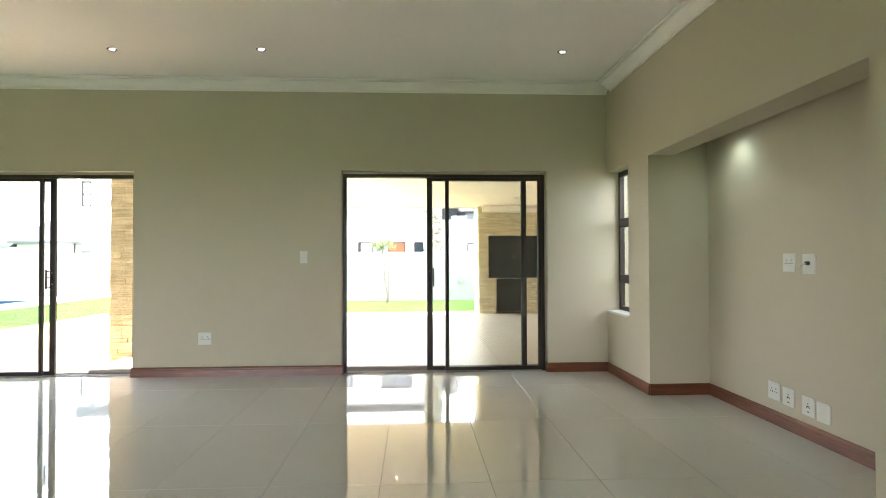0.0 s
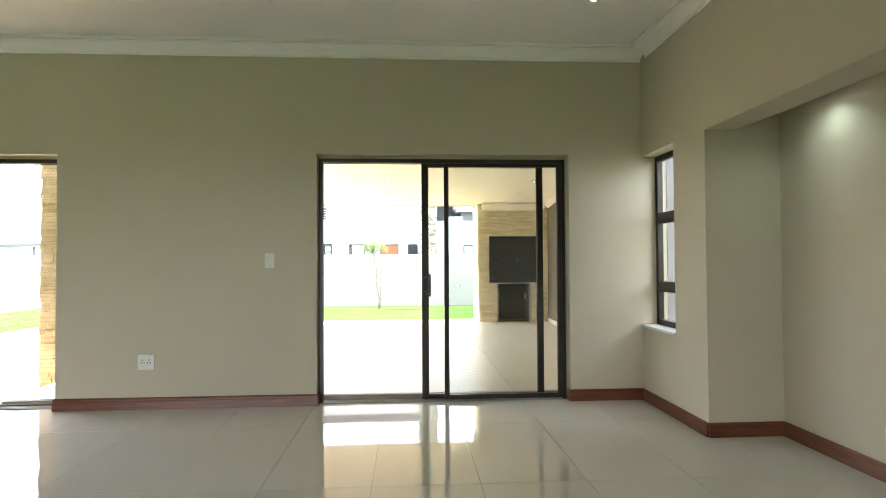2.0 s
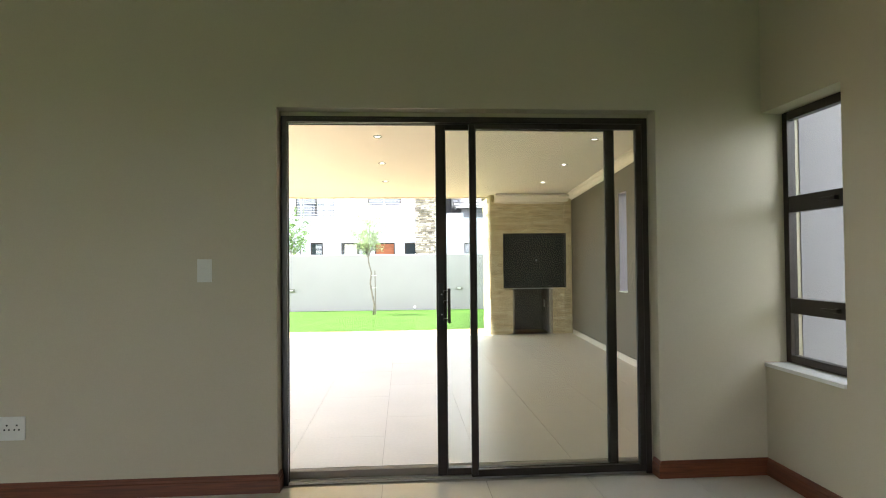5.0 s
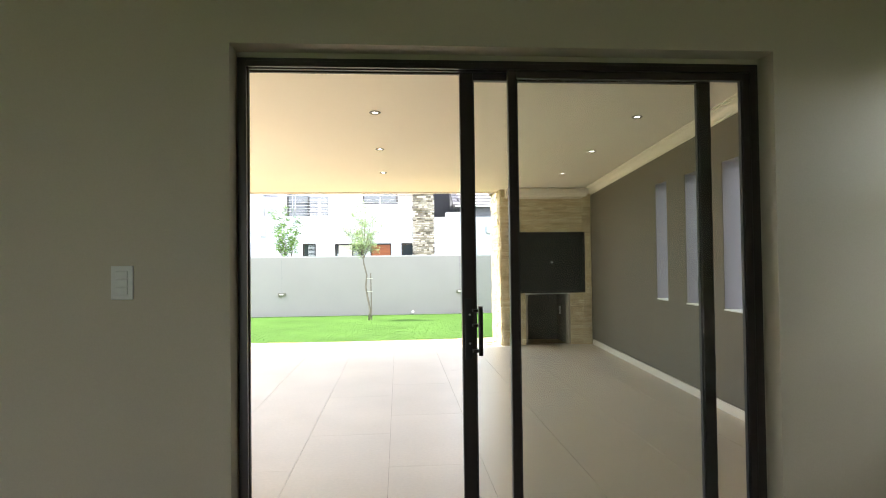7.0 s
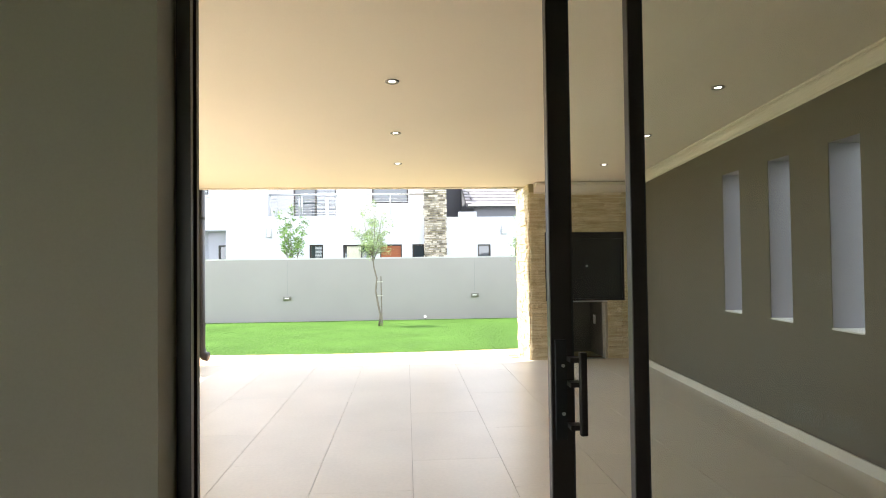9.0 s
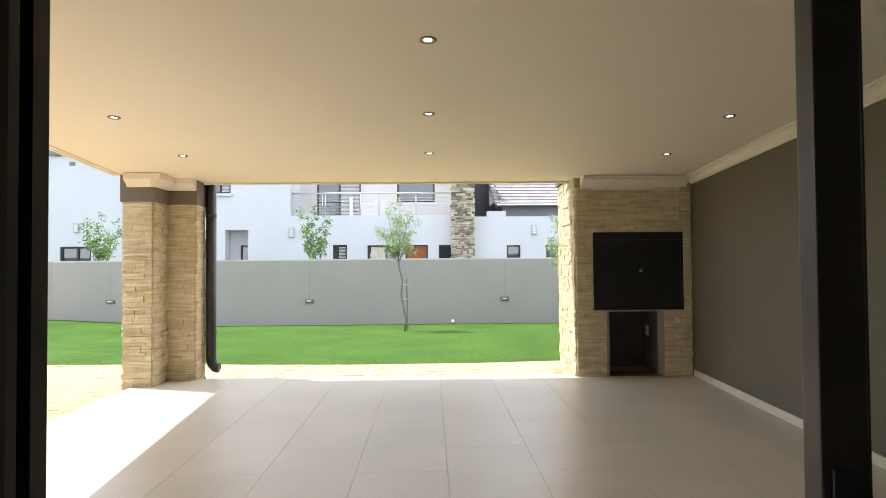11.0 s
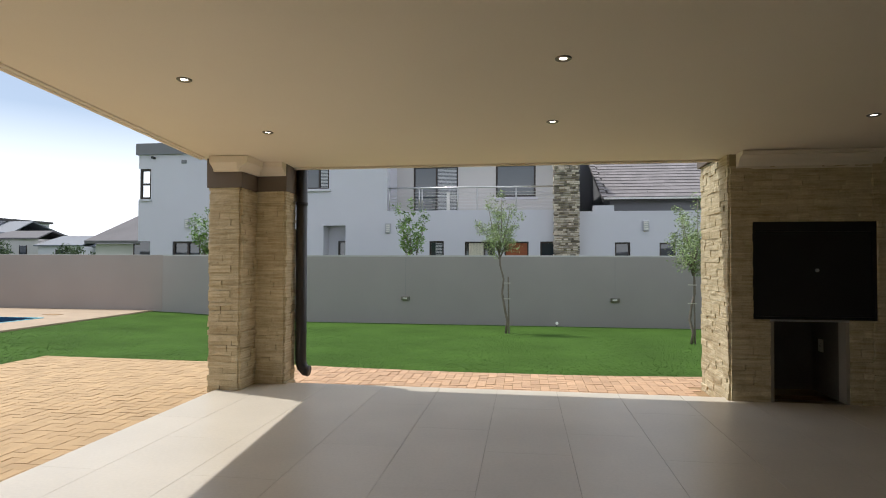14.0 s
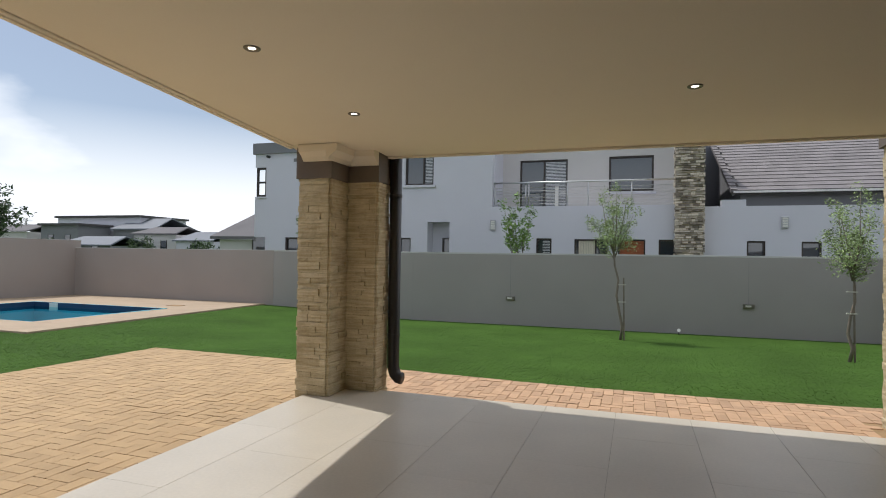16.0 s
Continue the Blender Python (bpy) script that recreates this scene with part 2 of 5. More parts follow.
ROPE = paint("tree_tie", (0.5, 0.47, 0.4), 0.8, 0.05, 20, 100, 0.0)

WATER = glass("pool_water", (0.48, 0.88, 0.93), 0.03)
_w = WATER.node_tree
_n, _p = _w.nodes.new("ShaderNodeTexNoise"), _w.nodes.new("ShaderNodeBump")
_n.inputs["Scale"].default_value = 7
_p.inputs["Strength"].default_value, _p.inputs["Distance"].default_value = 0.3, 0.02
_w.links.new(_n.outputs["Fac"], _p.inputs["Height"])
for _s in _w.nodes:
    if _s.type == "BSDF_GLOSSY":
        _w.links.new(_p.outputs["Normal"], _s.inputs["Normal"])

# ---- builders ----
BASE = {}
rng = random.Random(7)


def thing(name, loc, label, category, group="", kind=""):
    """An Empty at a thing's base, to parent its parts."""
    ob = new(name)
    ob.location = loc
    ob.empty_display_size = 0.1
    BASE[ob.name] = Matrix.Translation(loc)
    return tagged(ob, label, category, group, kind)


def hang(ob, parent):
    ob.parent = parent
    if parent.name in BASE:
        ob.matrix_parent_inverse = BASE[parent.name].inverted()
    return ob


def finish(name, bm, material, smooth=False):
    bmesh.ops.recalc_face_normals(bm, faces=bm.faces[:])
    me = bpy.data.meshes.new(name)
    bm.to_mesh(me)
    bm.free()
    me.materials.append(material)
    if smooth:
        for p in me.polygons:
            p.use_smooth = True
    return me


def part(name, bm, material, parent, label="", smooth=False):
    ob = hang(new(name, finish(name, bm, material, smooth)), parent)
    return tagged(ob, label)


def single(name, bm, material, label, category, kind="", group="", smooth=False):
    return tagged(new(name, finish(name, bm, material, smooth)), label, category, group, kind)


def box(bm, x0, x1, y0, y1, z0, z1, bevel=0.0):
    vs = [bm.verts.new((x, y, z)) for z in (z0, z1) for x, y in ((x0, y0), (x1, y0), (x1, y1), (x0, y1))]
    fs = [bm.faces.new([vs[i] for i in q]) for q in ((3, 2, 1, 0), (4, 5, 6, 7), (0, 1, 5, 4), (1, 2, 6, 5), (2, 3, 7, 6), (3, 0, 4, 7))]
    if bevel:
        es = list({e for f in fs for e in f.edges})
        bmesh.ops.bevel(bm, geom=es, offset=bevel, segments=2, affect="EDGES", profile=0.6)
    return bm


def boxed(*a, bevel=0.0):
    return box(bmesh.new(), *a, bevel=bevel)


def prism(bm, poly, z0, z1):
    """A solid over a polygon of the plan; z0 and z1 may be functions of x, y."""
    low = [bm.verts.new((x, y, z0(x, y) if callable(z0) else z0)) for x, y in poly]
    top = [bm.verts.new((x, y, z1(x, y) if callable(z1) else z1)) for x, y in poly]
    n = len(poly)
    bm.faces.new(low[::-1])
    bm.faces.new(top)
    for i in range(n):
        bm.faces.new((low[i], low[(i + 1) % n], top[(i + 1) % n], top[i]))
    return bm


def holed(bm, u0, u1, d0, d1, z0, z1, holes, along="x"):
    """A wall from u0 to u1 and d0 to d1 deep, with rectangular holes (u0, u1, z0, z1) right through it."""
    cuts = sorted({u0, u1, *[h[0] for h in holes], *[h[1] for h in holes]})
    for a, b in zip(cuts, cuts[1:]):
        z = z0
        for h in sorted([h for h in holes if h[0] <= a and h[1] >= b], key=lambda h: h[2]):
            if h[2] > z:
                box(bm, *((a, b, d0, d1) if along == "x" else (d0, d1, a, b)), z, h[2])
            z = h[3]
        if z < z1:
            box(bm, *((a, b, d0, d1) if along == "x" else (d0, d1, a, b)), z, z1)
    bmesh.ops.remove_doubles(bm, verts=bm.verts[:], dist=1e-5)
    bm.verts.index_update()
    seen = {}
    for f in bm.faces:
        seen.setdefault(tuple(sorted(v.index for v in f.verts)), []).append(f)
    bmesh.ops.delete(bm, geom=[f for fs in seen.values() if len(fs) > 1 for f in fs], context="FACES")
    return bm


def run(bm, p0, p1, profile, side):
    """Extrudes a profile of (out, up) from p0 to p1; side is the way out of the wall."""
    s = Vector(side).normalized()
    ends = [[bm.verts.new(Vector(p) + s * o + Vector((0, 0, u))) for o, u in profile] for p in (p0, p1)]
    n = len(profile)
    for i in range(n):
        bm.faces.new((ends[0][i], ends[0][(i + 1) % n], ends[1][(i + 1) % n], ends[1][i]))
    bm.faces.new(ends[0])
    bm.faces.new(ends[1][::-1])
    return bm


def tube(bm, pts, radii, n=8):
    rings = []
    pts = [Vector(p) for p in pts]
    for i, p in enumerate(pts):
        d = (pts[min(i + 1, len(pts) - 1)] - pts[max(i - 1, 0)]).normalized()
        a = d.orthogonal().normalized() if not rings else (prev - d * prev.dot(d)).normalized()
        prev = a
        b = d.cross(a)
        rings.append([bm.verts.new(p + (a * math.cos(k * 2 * math.pi / n) + b * math.sin(k * 2 * math.pi / n)) * radii[i]) for k in range(n)])
    for r, q in zip(rings, rings[1:]):
        for k in range(n):
            bm.faces.new((r[k], r[(k + 1) % n], q[(k + 1) % n], q[k]))
    bm.faces.new(rings[0][::-1])
    bm.faces.new(rings[-1])
    return bm


def disc(bm, c, r, z0, z1, n=24, r1=None):
    return tube(bm, [(c[0], c[1], z0), (c[0], c[1], z1)], [r, r if r1 is None else r1], n)


SKIRTING = [(0, 0), (0.016, 0), (0.016, 0.068), (0.012, 0.074), (0.012, 0.086), (0.005, 0.1), (0, 0.1)]
CORNICE = [(0, 0), (0.012, 0), (0.012, 0.018), (0.03, 0.024), (0.05, 0.04), (0.066, 0.062), (0.09, 0.078), (0.112, 0.084), (0.112, 0.094), (0.135, 0.094), (0.135, 0.112), (0, 0.112)]

# ---- the plan ----
YI, YO = 7.245, 7.445          # inner and outer face of the wall with the doors
XR = 2.335                     # right wall of the room
ZC = 3.11                      # ceiling of the room
ZP = 0.045                     # patio floor
DOOR_L, DOOR_R = (-4.893, -2.683, 0, 2.145), (-0.528, 1.680, 0, 2.165)


def patio_ceiling(x, y):
    return 2.36 + 0.041 * (13.5 - y)


def left_edge(y):
    return -3.30 - 0.018 * (y - 10.7)


def roof_edge(y):
    return -3.30 - 0.075 * (y - 10.4)


def right_face(y):
    return 2.672 + 0.055 * (y - YO)


def land(x, y):
    """Height of the ground."""
    k = min(1, max(0, (x + 11.0) / 5.0))
    k = k * k * (3 - 2 * k)
    s = min(9.0, max(0.0, y - 14.5))
    return -0.05 - s * (0.006 + 0.026 * k)

# ---- room ----
single("wall_north", holed(bmesh.new(), -8.0, 3.0, YI, YO, 0, 3.25, [DOOR_L, DOOR_R]), ROOM_WALL,
       "khaki painted wall with two sliding door openings", "wall", "structure")
single("wall_east", holed(bmesh.new(), -3.0, YI, XR, XR + 0.23, 0, 3.25, [(3.60, 6.13, 0, 2.14), (6.61, YI, 0.66, 2.15)], "y"), ROOM_WALL,
       "khaki painted wall with a recess and a narrow window", "wall", "structure")
for a in ((2.88, 2.98, 3.5, 6.23), (XR + 0.23, 2.88, 3.5, 3.60), (XR + 0.23, 2.88, 6.13, 6.23)):
    single("wall_recess", boxed(*a, 0, 2.36), ROOM_WALL, "khaki painted wall of the recess", "wall", "structure")
single("recess_soffit", boxed(XR + 0.231, 2.879, 3.601, 6.129, 2.26, 2.36), ROOM_WALL, "khaki painted underside of the recess", "ceiling", "structure")
single("wall_west", holed(bmesh.new(), -3.0, YI, -8.23, -8.0, 0, 3.25, [], "y"), ROOM_WALL, "khaki painted plain side wall", "wall", "structure")
# rear wall is never in view; its opening is added to let daylight in
single("wall_south", holed(bmesh.new(), -8.23, XR + 0.23, -3.23, -3.0, 0, 3.25, [(-6.5, -1.5, 0.0, 2.3)]), ROOM_WALL, "unseen khaki rear wall with an opening added to light the room", "wall", "structure")
single("ceiling", boxed(-8.0, XR, -3.0, YI, ZC, ZC + 0.1), CEIL, "smooth white painted ceiling", "ceiling", "structure")
# added overhang, out of view: stops the sun reaching the floor inside
single("sun_block_eave", boxed(-8.23, -3.25, YO, 7.95, 2.72, 3.25), EAVE, "unseen dark overhang added to keep sun out of the yard door", "roof", "structure")
single("house_roof", boxed(-8.23, 2.98, -3.23, YO, 3.26, 3.5), EAVE, "flat dark roof over the living room", "roof", "structure")

bm = bmesh.new()
run(bm, (-8, YI, ZC - 0.112), (XR, YI, ZC - 0.112), CORNICE, (0, -1, 0))
single("cornice", bm, CEIL, "white moulded plaster cornice along the ceiling", "cornice", "structure")
bm = bmesh.new()
run(bm, (XR, -3, ZC - 0.112), (XR, YI - 0.135, ZC - 0.112), CORNICE, (-1, 0, 0))
single("cornice", bm, CEIL, "white moulded plaster cornice along the ceiling", "cornice", "structure")
for a, b, side in (((-2.683, YI, 0), (-0.528, YI, 0), (0, -1, 0)), ((1.680, YI, 0), (XR, YI, 0), (0, -1, 0)),
                   ((XR, 6.13, 0), (XR, YI - 0.016, 0), (-1, 0, 0)), ((XR, 6.13, 0), (2.88, 6.13, 0), (0, -1, 0)),
                   ((2.88, 3.60, 0), (2.88, 6.114, 0), (-1, 0, 0)), ((XR, -3, 0), (XR, 3.60, 0), (-1, 0, 0)),
                   ((-2.683, YI - 0.016, 0), (-2.683, YI + 0.082, 0), (-1, 0, 0)), ((-0.528, YI - 0.016, 0), (-0.528, YI + 0.082, 0), (1, 0, 0)),
                   ((1.680, YI - 0.016, 0), (1.680, YI + 0.082, 0), (-1, 0, 0)), ((-8, YI, 0), (-4.893, YI, 0), (0, -1, 0))):
    bm = bmesh.new()
    run(bm, a, b, SKIRTING, side)
    single("baseboard", bm, SKIRT, "red-brown varnished wooden skirting board along the wall", "skirting board", "structure")


def sliding_door(name, x0, x1, z1, flip, slide, fixed, label):
    """A two-leaf aluminium sliding door; the moving leaf is slid behind the fixed one. slide and fixed are the edges of each leaf."""
    w = x1 - x0
    X = (lambda u: x1 - u) if flip else (lambda u: x0 + u)
    d = thing(name, ((x0 + x1) / 2, 7.38, 0), label, "sliding door", kind="structure")

    def bx(u0, u1, y0, y1, z0, z1, bev=0.003):
        a, b = sorted((X(u0), X(u1)))
        return boxed(a, b, y0, y1, z0, z1, bevel=bev)
    top = z1 - 0.028
    for u, v in ((0.008, 1), (w - 0.016, -1)):
        # each jamb is a channel: a back, and three thin fins along it
        bm = bx(u, u + v * 0.014, 7.328, 7.418, 0, top, 0.0)
        for y, e in ((7.328, 0.034), (7.362, 0.036), (7.402, 0.017)):
            a, b = sorted((X(u + v * 0.014), X(u + v * e)))
            box(bm, a, b, y, y + 0.016, 0, top)
        part("frame_jamb", bm, BRONZE, d)
    bm = bx(0.018, w - 0.024, 7.328, 7.418, top - 0.012, top, 0.0)
    for y in (7.328, 7.362, 7.402):
        a, b = sorted((X(0.018), X(w - 0.024)))
        box(bm, a, b, y + 0.001, y + 0.015, top - 0.034, top - 0.012)
    part("frame_head", bm, BRONZE, d)
    bm = bx(0.04, w - 0.04, 7.335, 7.414, 0.0005, 0.004, 0.0)
    for y in (7.350, 7.392):
        a, b = sorted((X(0.04), X(w - 0.04)))
        box(bm, a, b, y - 0.003, y + 0.003, 0.004, 0.010)
    part("track", bm, TRACK, d, "low dull aluminium floor track")

    lining = bx(0.0, w, 7.345, YO - 0.003, top + 0.001, z1, 0.0)
    for u0, u1 in ((0.0, 0.007), (w - 0.015, w)):
        a, b = sorted((X(u0), X(u1)))
        box(lining, a, b, 7.345, 7.4175, 0.001, top)
    part("lining", lining, ROOM_WALL, d, "khaki plaster around the frame")

    def leaf(n, u0, u1, y, s0, s1):
        lf = part(n, bx(u0, u0 + s0, y - 0.016, y + 0.016, 0.011, top - 0.036), BRONZE, d)
        part("stile", bx(u1 - s1, u1, y - 0.016, y + 0.016, 0.011, top - 0.036), BRONZE, lf)
        part("bottom_rail", bx(u0 + s0, u1 - s1, y - 0.015, y + 0.015, 0.011, 0.052), BRONZE, lf)
        part("top_rail", bx(u0 + s0, u1 - s1, y - 0.015, y + 0.015, top - 0.068, top - 0.036), BRONZE, lf)
        g = part("pane", bx(u0 + s0, u1 - s1, y - 0.003, y + 0.003, 0.052, top - 0.068, 0), GLASS, lf, "clear glass")
        g.visible_shadow = False
        for u in (u0 + s0, u1 - s1):
            k = 1 if u < (u0 + u1) / 2 else -1
            part("gasket", bx(u, u + k * 0.006, y - 0.010, y + 0.010, 0.053, top - 0.069, 0), HOLE, lf, "thin black rubber seal")
        return lf
    mv = leaf("sliding_leaf", slide[0], slide[1], 7.388, 0.056, 0.052)
    leaf("fixed_leaf", fixed, w - 0.048, 7.349, 0.036, 0.034)
    u = slide[0]
    part("lock_plate", bx(u + 0.010, u + 0.040, 7.366, 7.3715, 0.90, 1.15, 0.002), BLACK, mv, "slim black lock plate")
    bm = bx(u + 0.062, u + 0.080, 7.326, 7.342, 0.918, 1.122, 0.003)
    for z in (0.930, 1.035, 1.096):
        a, b = sorted((X(u + 0.040), X(u + 0.070)))
        box(bm, a, b, 7.336, 7.371, z, z + 0.012, bevel=0.002)
    part("handle", bm, BRONZE, mv, "black bar pull handle")
    for z in (0.965, 1.085):
        bm = bmesh.new()
        tube(bm, [(X(u + 0.030), 7.362, z), (X(u + 0.030), 7.3665, z)], [0.0045, 0.0045], 10)
        part("screw", bm, CHROME, mv, "small steel screw")


sliding_door("door_1", DOOR_R[0], DOOR_R[1], DOOR_R[3], False, (0.908, 2.003), 1.106, "half-open dark bronze aluminium sliding glass door")
sliding_door("door_2", DOOR_L[0], DOOR_L[1], DOOR_L[3], True, (0.860, 1.96), 0.967, "half-open bronze sliding glass door onto the paved yard")
for xa, xb in ((-0.528, -0.519), (1.660, 1.680)):
    single("outer_reveal", boxed(xa, xb, 7.419, YO - 0.002, ZP, 2.136), REVEAL, "brown plaster reveal outside the door frame", "reveal", "structure")

win = thing("window_1", (2.49, 6.93, 0.66), "narrow dark bronze aluminium window with three panes", "window", kind="structure")
y0, y1, z0, z1 = 6.612, YI - 0.002, 0.664, 2.148
for a in ((y0, y0 + 0.045, z0, z1), (y1 - 0.045, y1, z0, z1)):
    part("frame_jamb", boxed(2.462, 2.512, *a, bevel=0.003), BRONZE, win)
for a, b in ((z0, z0 + 0.045), (0.955, 1.045), (1.55, 1.645), (z1 - 0.05, z1)):
    part("frame_rail", boxed(2.464, 2.510, y0 + 0.045, y1 - 0.045, a, b, bevel=0.003), BRONZE, win)
for a, b in ((z0 + 0.045, 0.955), (1.045, 1.55), (1.645, z1 - 0.05)):
    g = part("pane", boxed(2.484, 2.490, y0 + 0.045, y1 - 0.045, a, b), GLASS, win, "clear glass")
    g.visible_shadow = False
for z in (1.0, 1.6):
    bm = boxed(2.44, 2.464, 6.80, 6.83, z - 0.012, z + 0.012, bevel=0.003)
    box(bm, 2.436, 2.446, 6.80, 6.92, z - 0.006, z + 0.008, bevel=0.002)
    part("latch", bm, BRONZE, win, "small black window catch")
single("outer_lining", boxed(XR + 0.231, 2.978, YI - 0.006, YI - 0.001, 0, 3.2), SIDE_WALL, "lilac-grey outer plaster beside the window", "wall", "structure")
single("window_sill", boxed(XR - 0.012, 2.46, 6.612, YI - 0.002, 0.640, 0.662, bevel=0.004), PLASTER_WHITE, "white painted plaster window sill", "window sill", "structure")


def downlight(x, y, z, lens, label, tilt=0.0):
    d = thing("downlight", (x, y, z), label, "ceiling light", "recessed downlights")
    bm = bmesh.new()
    rings = [(0.046, 0.0), (0.046, -0.004), (0.039, -0.008), (0.026, -0.003), (0.021, -0.001)]
    loops = [[bm.verts.new((x + r * math.cos(k * math.pi / 14), y + r * math.sin(k * math.pi / 14), z + h + tilt * r * math.sin(k * math.pi / 14))) for k in range(28)] for r, h in rings]
    for a, b in zip(loops, loops[1:]):
        for k in range(28):
            bm.faces.new((a[k], a[(k + 1) % 28], b[(k + 1) % 28], b[k]))
    part("trim_ring", bm, RING, d, "brushed steel ring", smooth=True)
    part("lamp", disc(bmesh.new(), (x, y), 0.021, z - 0.003, z - 0.001, 20), lens, d, "lit round lamp")
    return d


for x, y in ((-2.46, 6.36), (-1.13, 6.31), (1.6, 6.26)):
    downlight(x, y, ZC, LENS, "lit recessed downlight with a steel ring in white ceiling")
downlight(2.70, 5.56, 2.26, COOL_LENS, "cool white recessed downlight in the wall recess")
spot = new("recess_lamp", bpy.data.lights.new("recess_lamp", "SPOT"))
spot.data.energy, spot.data.spot_size, spot.data.spot_blend, spot.data.color, spot.data.shadow_soft_size = 0.85, radians(140), 0.9, (0.80, 1.0, 0.95), 0.03
spot.matrix_world = look((2.715, 5.57, 2.245), (2.80, 5.63, 0))


def plate(name, at, normal, w, h, kind, label, category):
    """A wall plate of the given face; at is its centre on the wall."""
    n = Vector(normal)
    u = Vector((0, 0, 1)).cross(n).normalized()
    d = thing(name, at, label, category)
    m = Matrix((( *u, 0), (0, 0, 1, 0), (*n, 0), (0, 0, 0, 1))).transposed()
    m = Matrix.Translation(at) @ m

    def put(pn, bm, mt, lab=""):
        bm.transform(m)
        part(pn, bm, mt, d, lab)
    put("cover", boxed(-w / 2, w / 2, -h / 2, h / 2, 0, 0.009, bevel=0.003), PLATE)
    if kind == "switch":
        for k in range(3):
            z = (k - 1) * h * 0.24
            put("rocker", boxed(-w * 0.28, w * 0.28, z - h * 0.1, z + h * 0.1, 0.009, 0.013, bevel=0.002), PLATE)
    elif kind == "blank":
        put("jack", boxed(-0.008, 0.008, -0.008, 0.008, 0.009, 0.011), PLATE)
    elif kind == "aerial":
        bm = bmesh.new()
        tube(bm, [(0, 0.004, 0.009), (0, 0.004, 0.03)], [0.014, 0.012], 14)
        put("outlet", bm, HOLE, "black aerial outlet")
        bm = bmesh.new()
        tube(bm, [(0, 0.002, 0.03), (-0.012, -0.006, 0.05), (-0.03, -0.02, 0.052)], [0.005, 0.005, 0.005], 8)
        put("plug", bm, CHROME, "small metal plug")
    else:
        for sx in ((-0.026, 0.026) if kind == "double" else (0.0,)):
            for dx, dz in ((0, 0.018), (-0.012, -0.006), (0.012, -0.006)):
                bm = bmesh.new()
                tube(bm, [(sx + dx, dz, 0.0085), (sx + dx, dz, 0.0096)], [0.0052, 0.0052], 10)
                put("socket_hole", bm, HOLE)
            put("rocker", boxed(sx - 0.008, sx + 0.008, 0.036, 0.05, 0.009, 0.012, bevel=0.001), PLATE)
            if kind == "quad":
                for dz in (-0.036, 0.0):
                    put("socket_hole", boxed(sx - 0.012, sx + 0.012, dz - 0.003, dz + 0.003, 0.009, 0.0096), HOLE)
    return d


plate("light_switch", (-0.924, YI, 1.242), (0, -1, 0), 0.08, 0.128, "switch", "white triple rocker light switch on khaki wall", "light switch")
plate("wall_socket", (-1.945, YI, 0.395), (0, -1, 0), 0.135, 0.128, "double", "white double wall socket low on khaki wall", "socket")
plate("wall_socket", (2.88, 4.997, 1.182), (-1, 0, 0), 0.135, 0.128, "double", "white double wall socket in the recess", "socket")
plate("aerial_socket", (2.88, 4.793, 1.175), (-1, 0, 0), 0.125, 0.135, "aerial", "white aerial plate with black outlet and plug", "socket")
plate("wall_socket", (2.88, 5.19, 0.243), (-1, 0, 0), 0.135, 0.128, "double", "white double wall socket above wooden skirting", "socket")
plate("wall_socket", (2.88, 5.025, 0.234), (-1, 0, 0), 0.125, 0.128, "quad", "white socket with mixed outlets above skirting", "socket")
plate("wall_socket", (2.88, 4.82, 0.219), (-1, 0, 0), 0.125, 0.128, "quad", "white socket with slots above skirting", "socket")
plate("data_plate", (2.88, 4.675, 0.212), (-1, 0, 0), 0.125, 0.128, "blank", "plain white data plate above wooden skirting", "socket")

# ---- patio ----
slab = single("patio_floor", prism(bmesh.new(), [(left_edge(YO), YO), (right_face(YO) + .1, YO), (right_face(13.61) + .1, 13.61), (left_edge(13.61), 13.61)], -0.3, ZP - 0.004), GROUT_OUT,
              "patio floor of large cream tiles with grey joints", "floor", "structure")
single("threshold", boxed(-0.528, 1.680, 7.4195, YO - 0.001, 0.0, ZP, bevel=0.003), REVEAL, "brown step edge under the sliding door", "threshold", "structure")
single("threshold", boxed(-4.893, -2.683, 7.416, YO - 0.001, 0.0, 0.02, bevel=0.003), TAUPE, "brown step edge under the sliding door", "threshold", "structure")

# the side wall leans out a little; it is built along its own line
ang = math.atan(0.055)
SLITS = ((1.82, 2.11), (2.53, 2.81), (3.235, 3.53))
turn = Matrix.Translation((right_face(YO), YO, 0)) @ Matrix.Rotation(-ang, 4, "Z")
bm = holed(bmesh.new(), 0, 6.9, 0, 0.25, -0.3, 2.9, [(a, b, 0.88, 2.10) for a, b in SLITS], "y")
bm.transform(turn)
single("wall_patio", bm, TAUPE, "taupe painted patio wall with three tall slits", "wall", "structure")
for a, b in SLITS:
    bm = boxed(0.004, 0.246, a + 0.001, a + 0.005, 0.886, 2.096)
    box(bm, 0.004, 0.246, b - 0.005, b - 0.001, 0.886, 2.096)
    box(bm, 0.004, 0.246, a + 0.001, b - 0.001, 2.096, 2.099)
    bm.transform(turn)
    single("slit_reveal", bm, SIDE_WALL, "pale lilac-grey painted lining of the wall slit", "reveal", "structure")
    bm = boxed(-0.008, 0.25, a + 0.006, b - 0.006, 0.875, 0.886, bevel=0.002)
    bm.transform(turn)
    single("slit_sill", bm, PLASTER_WHITE, "white sill at the foot of the wall slit", "window sill", "structure")
s = 0.0
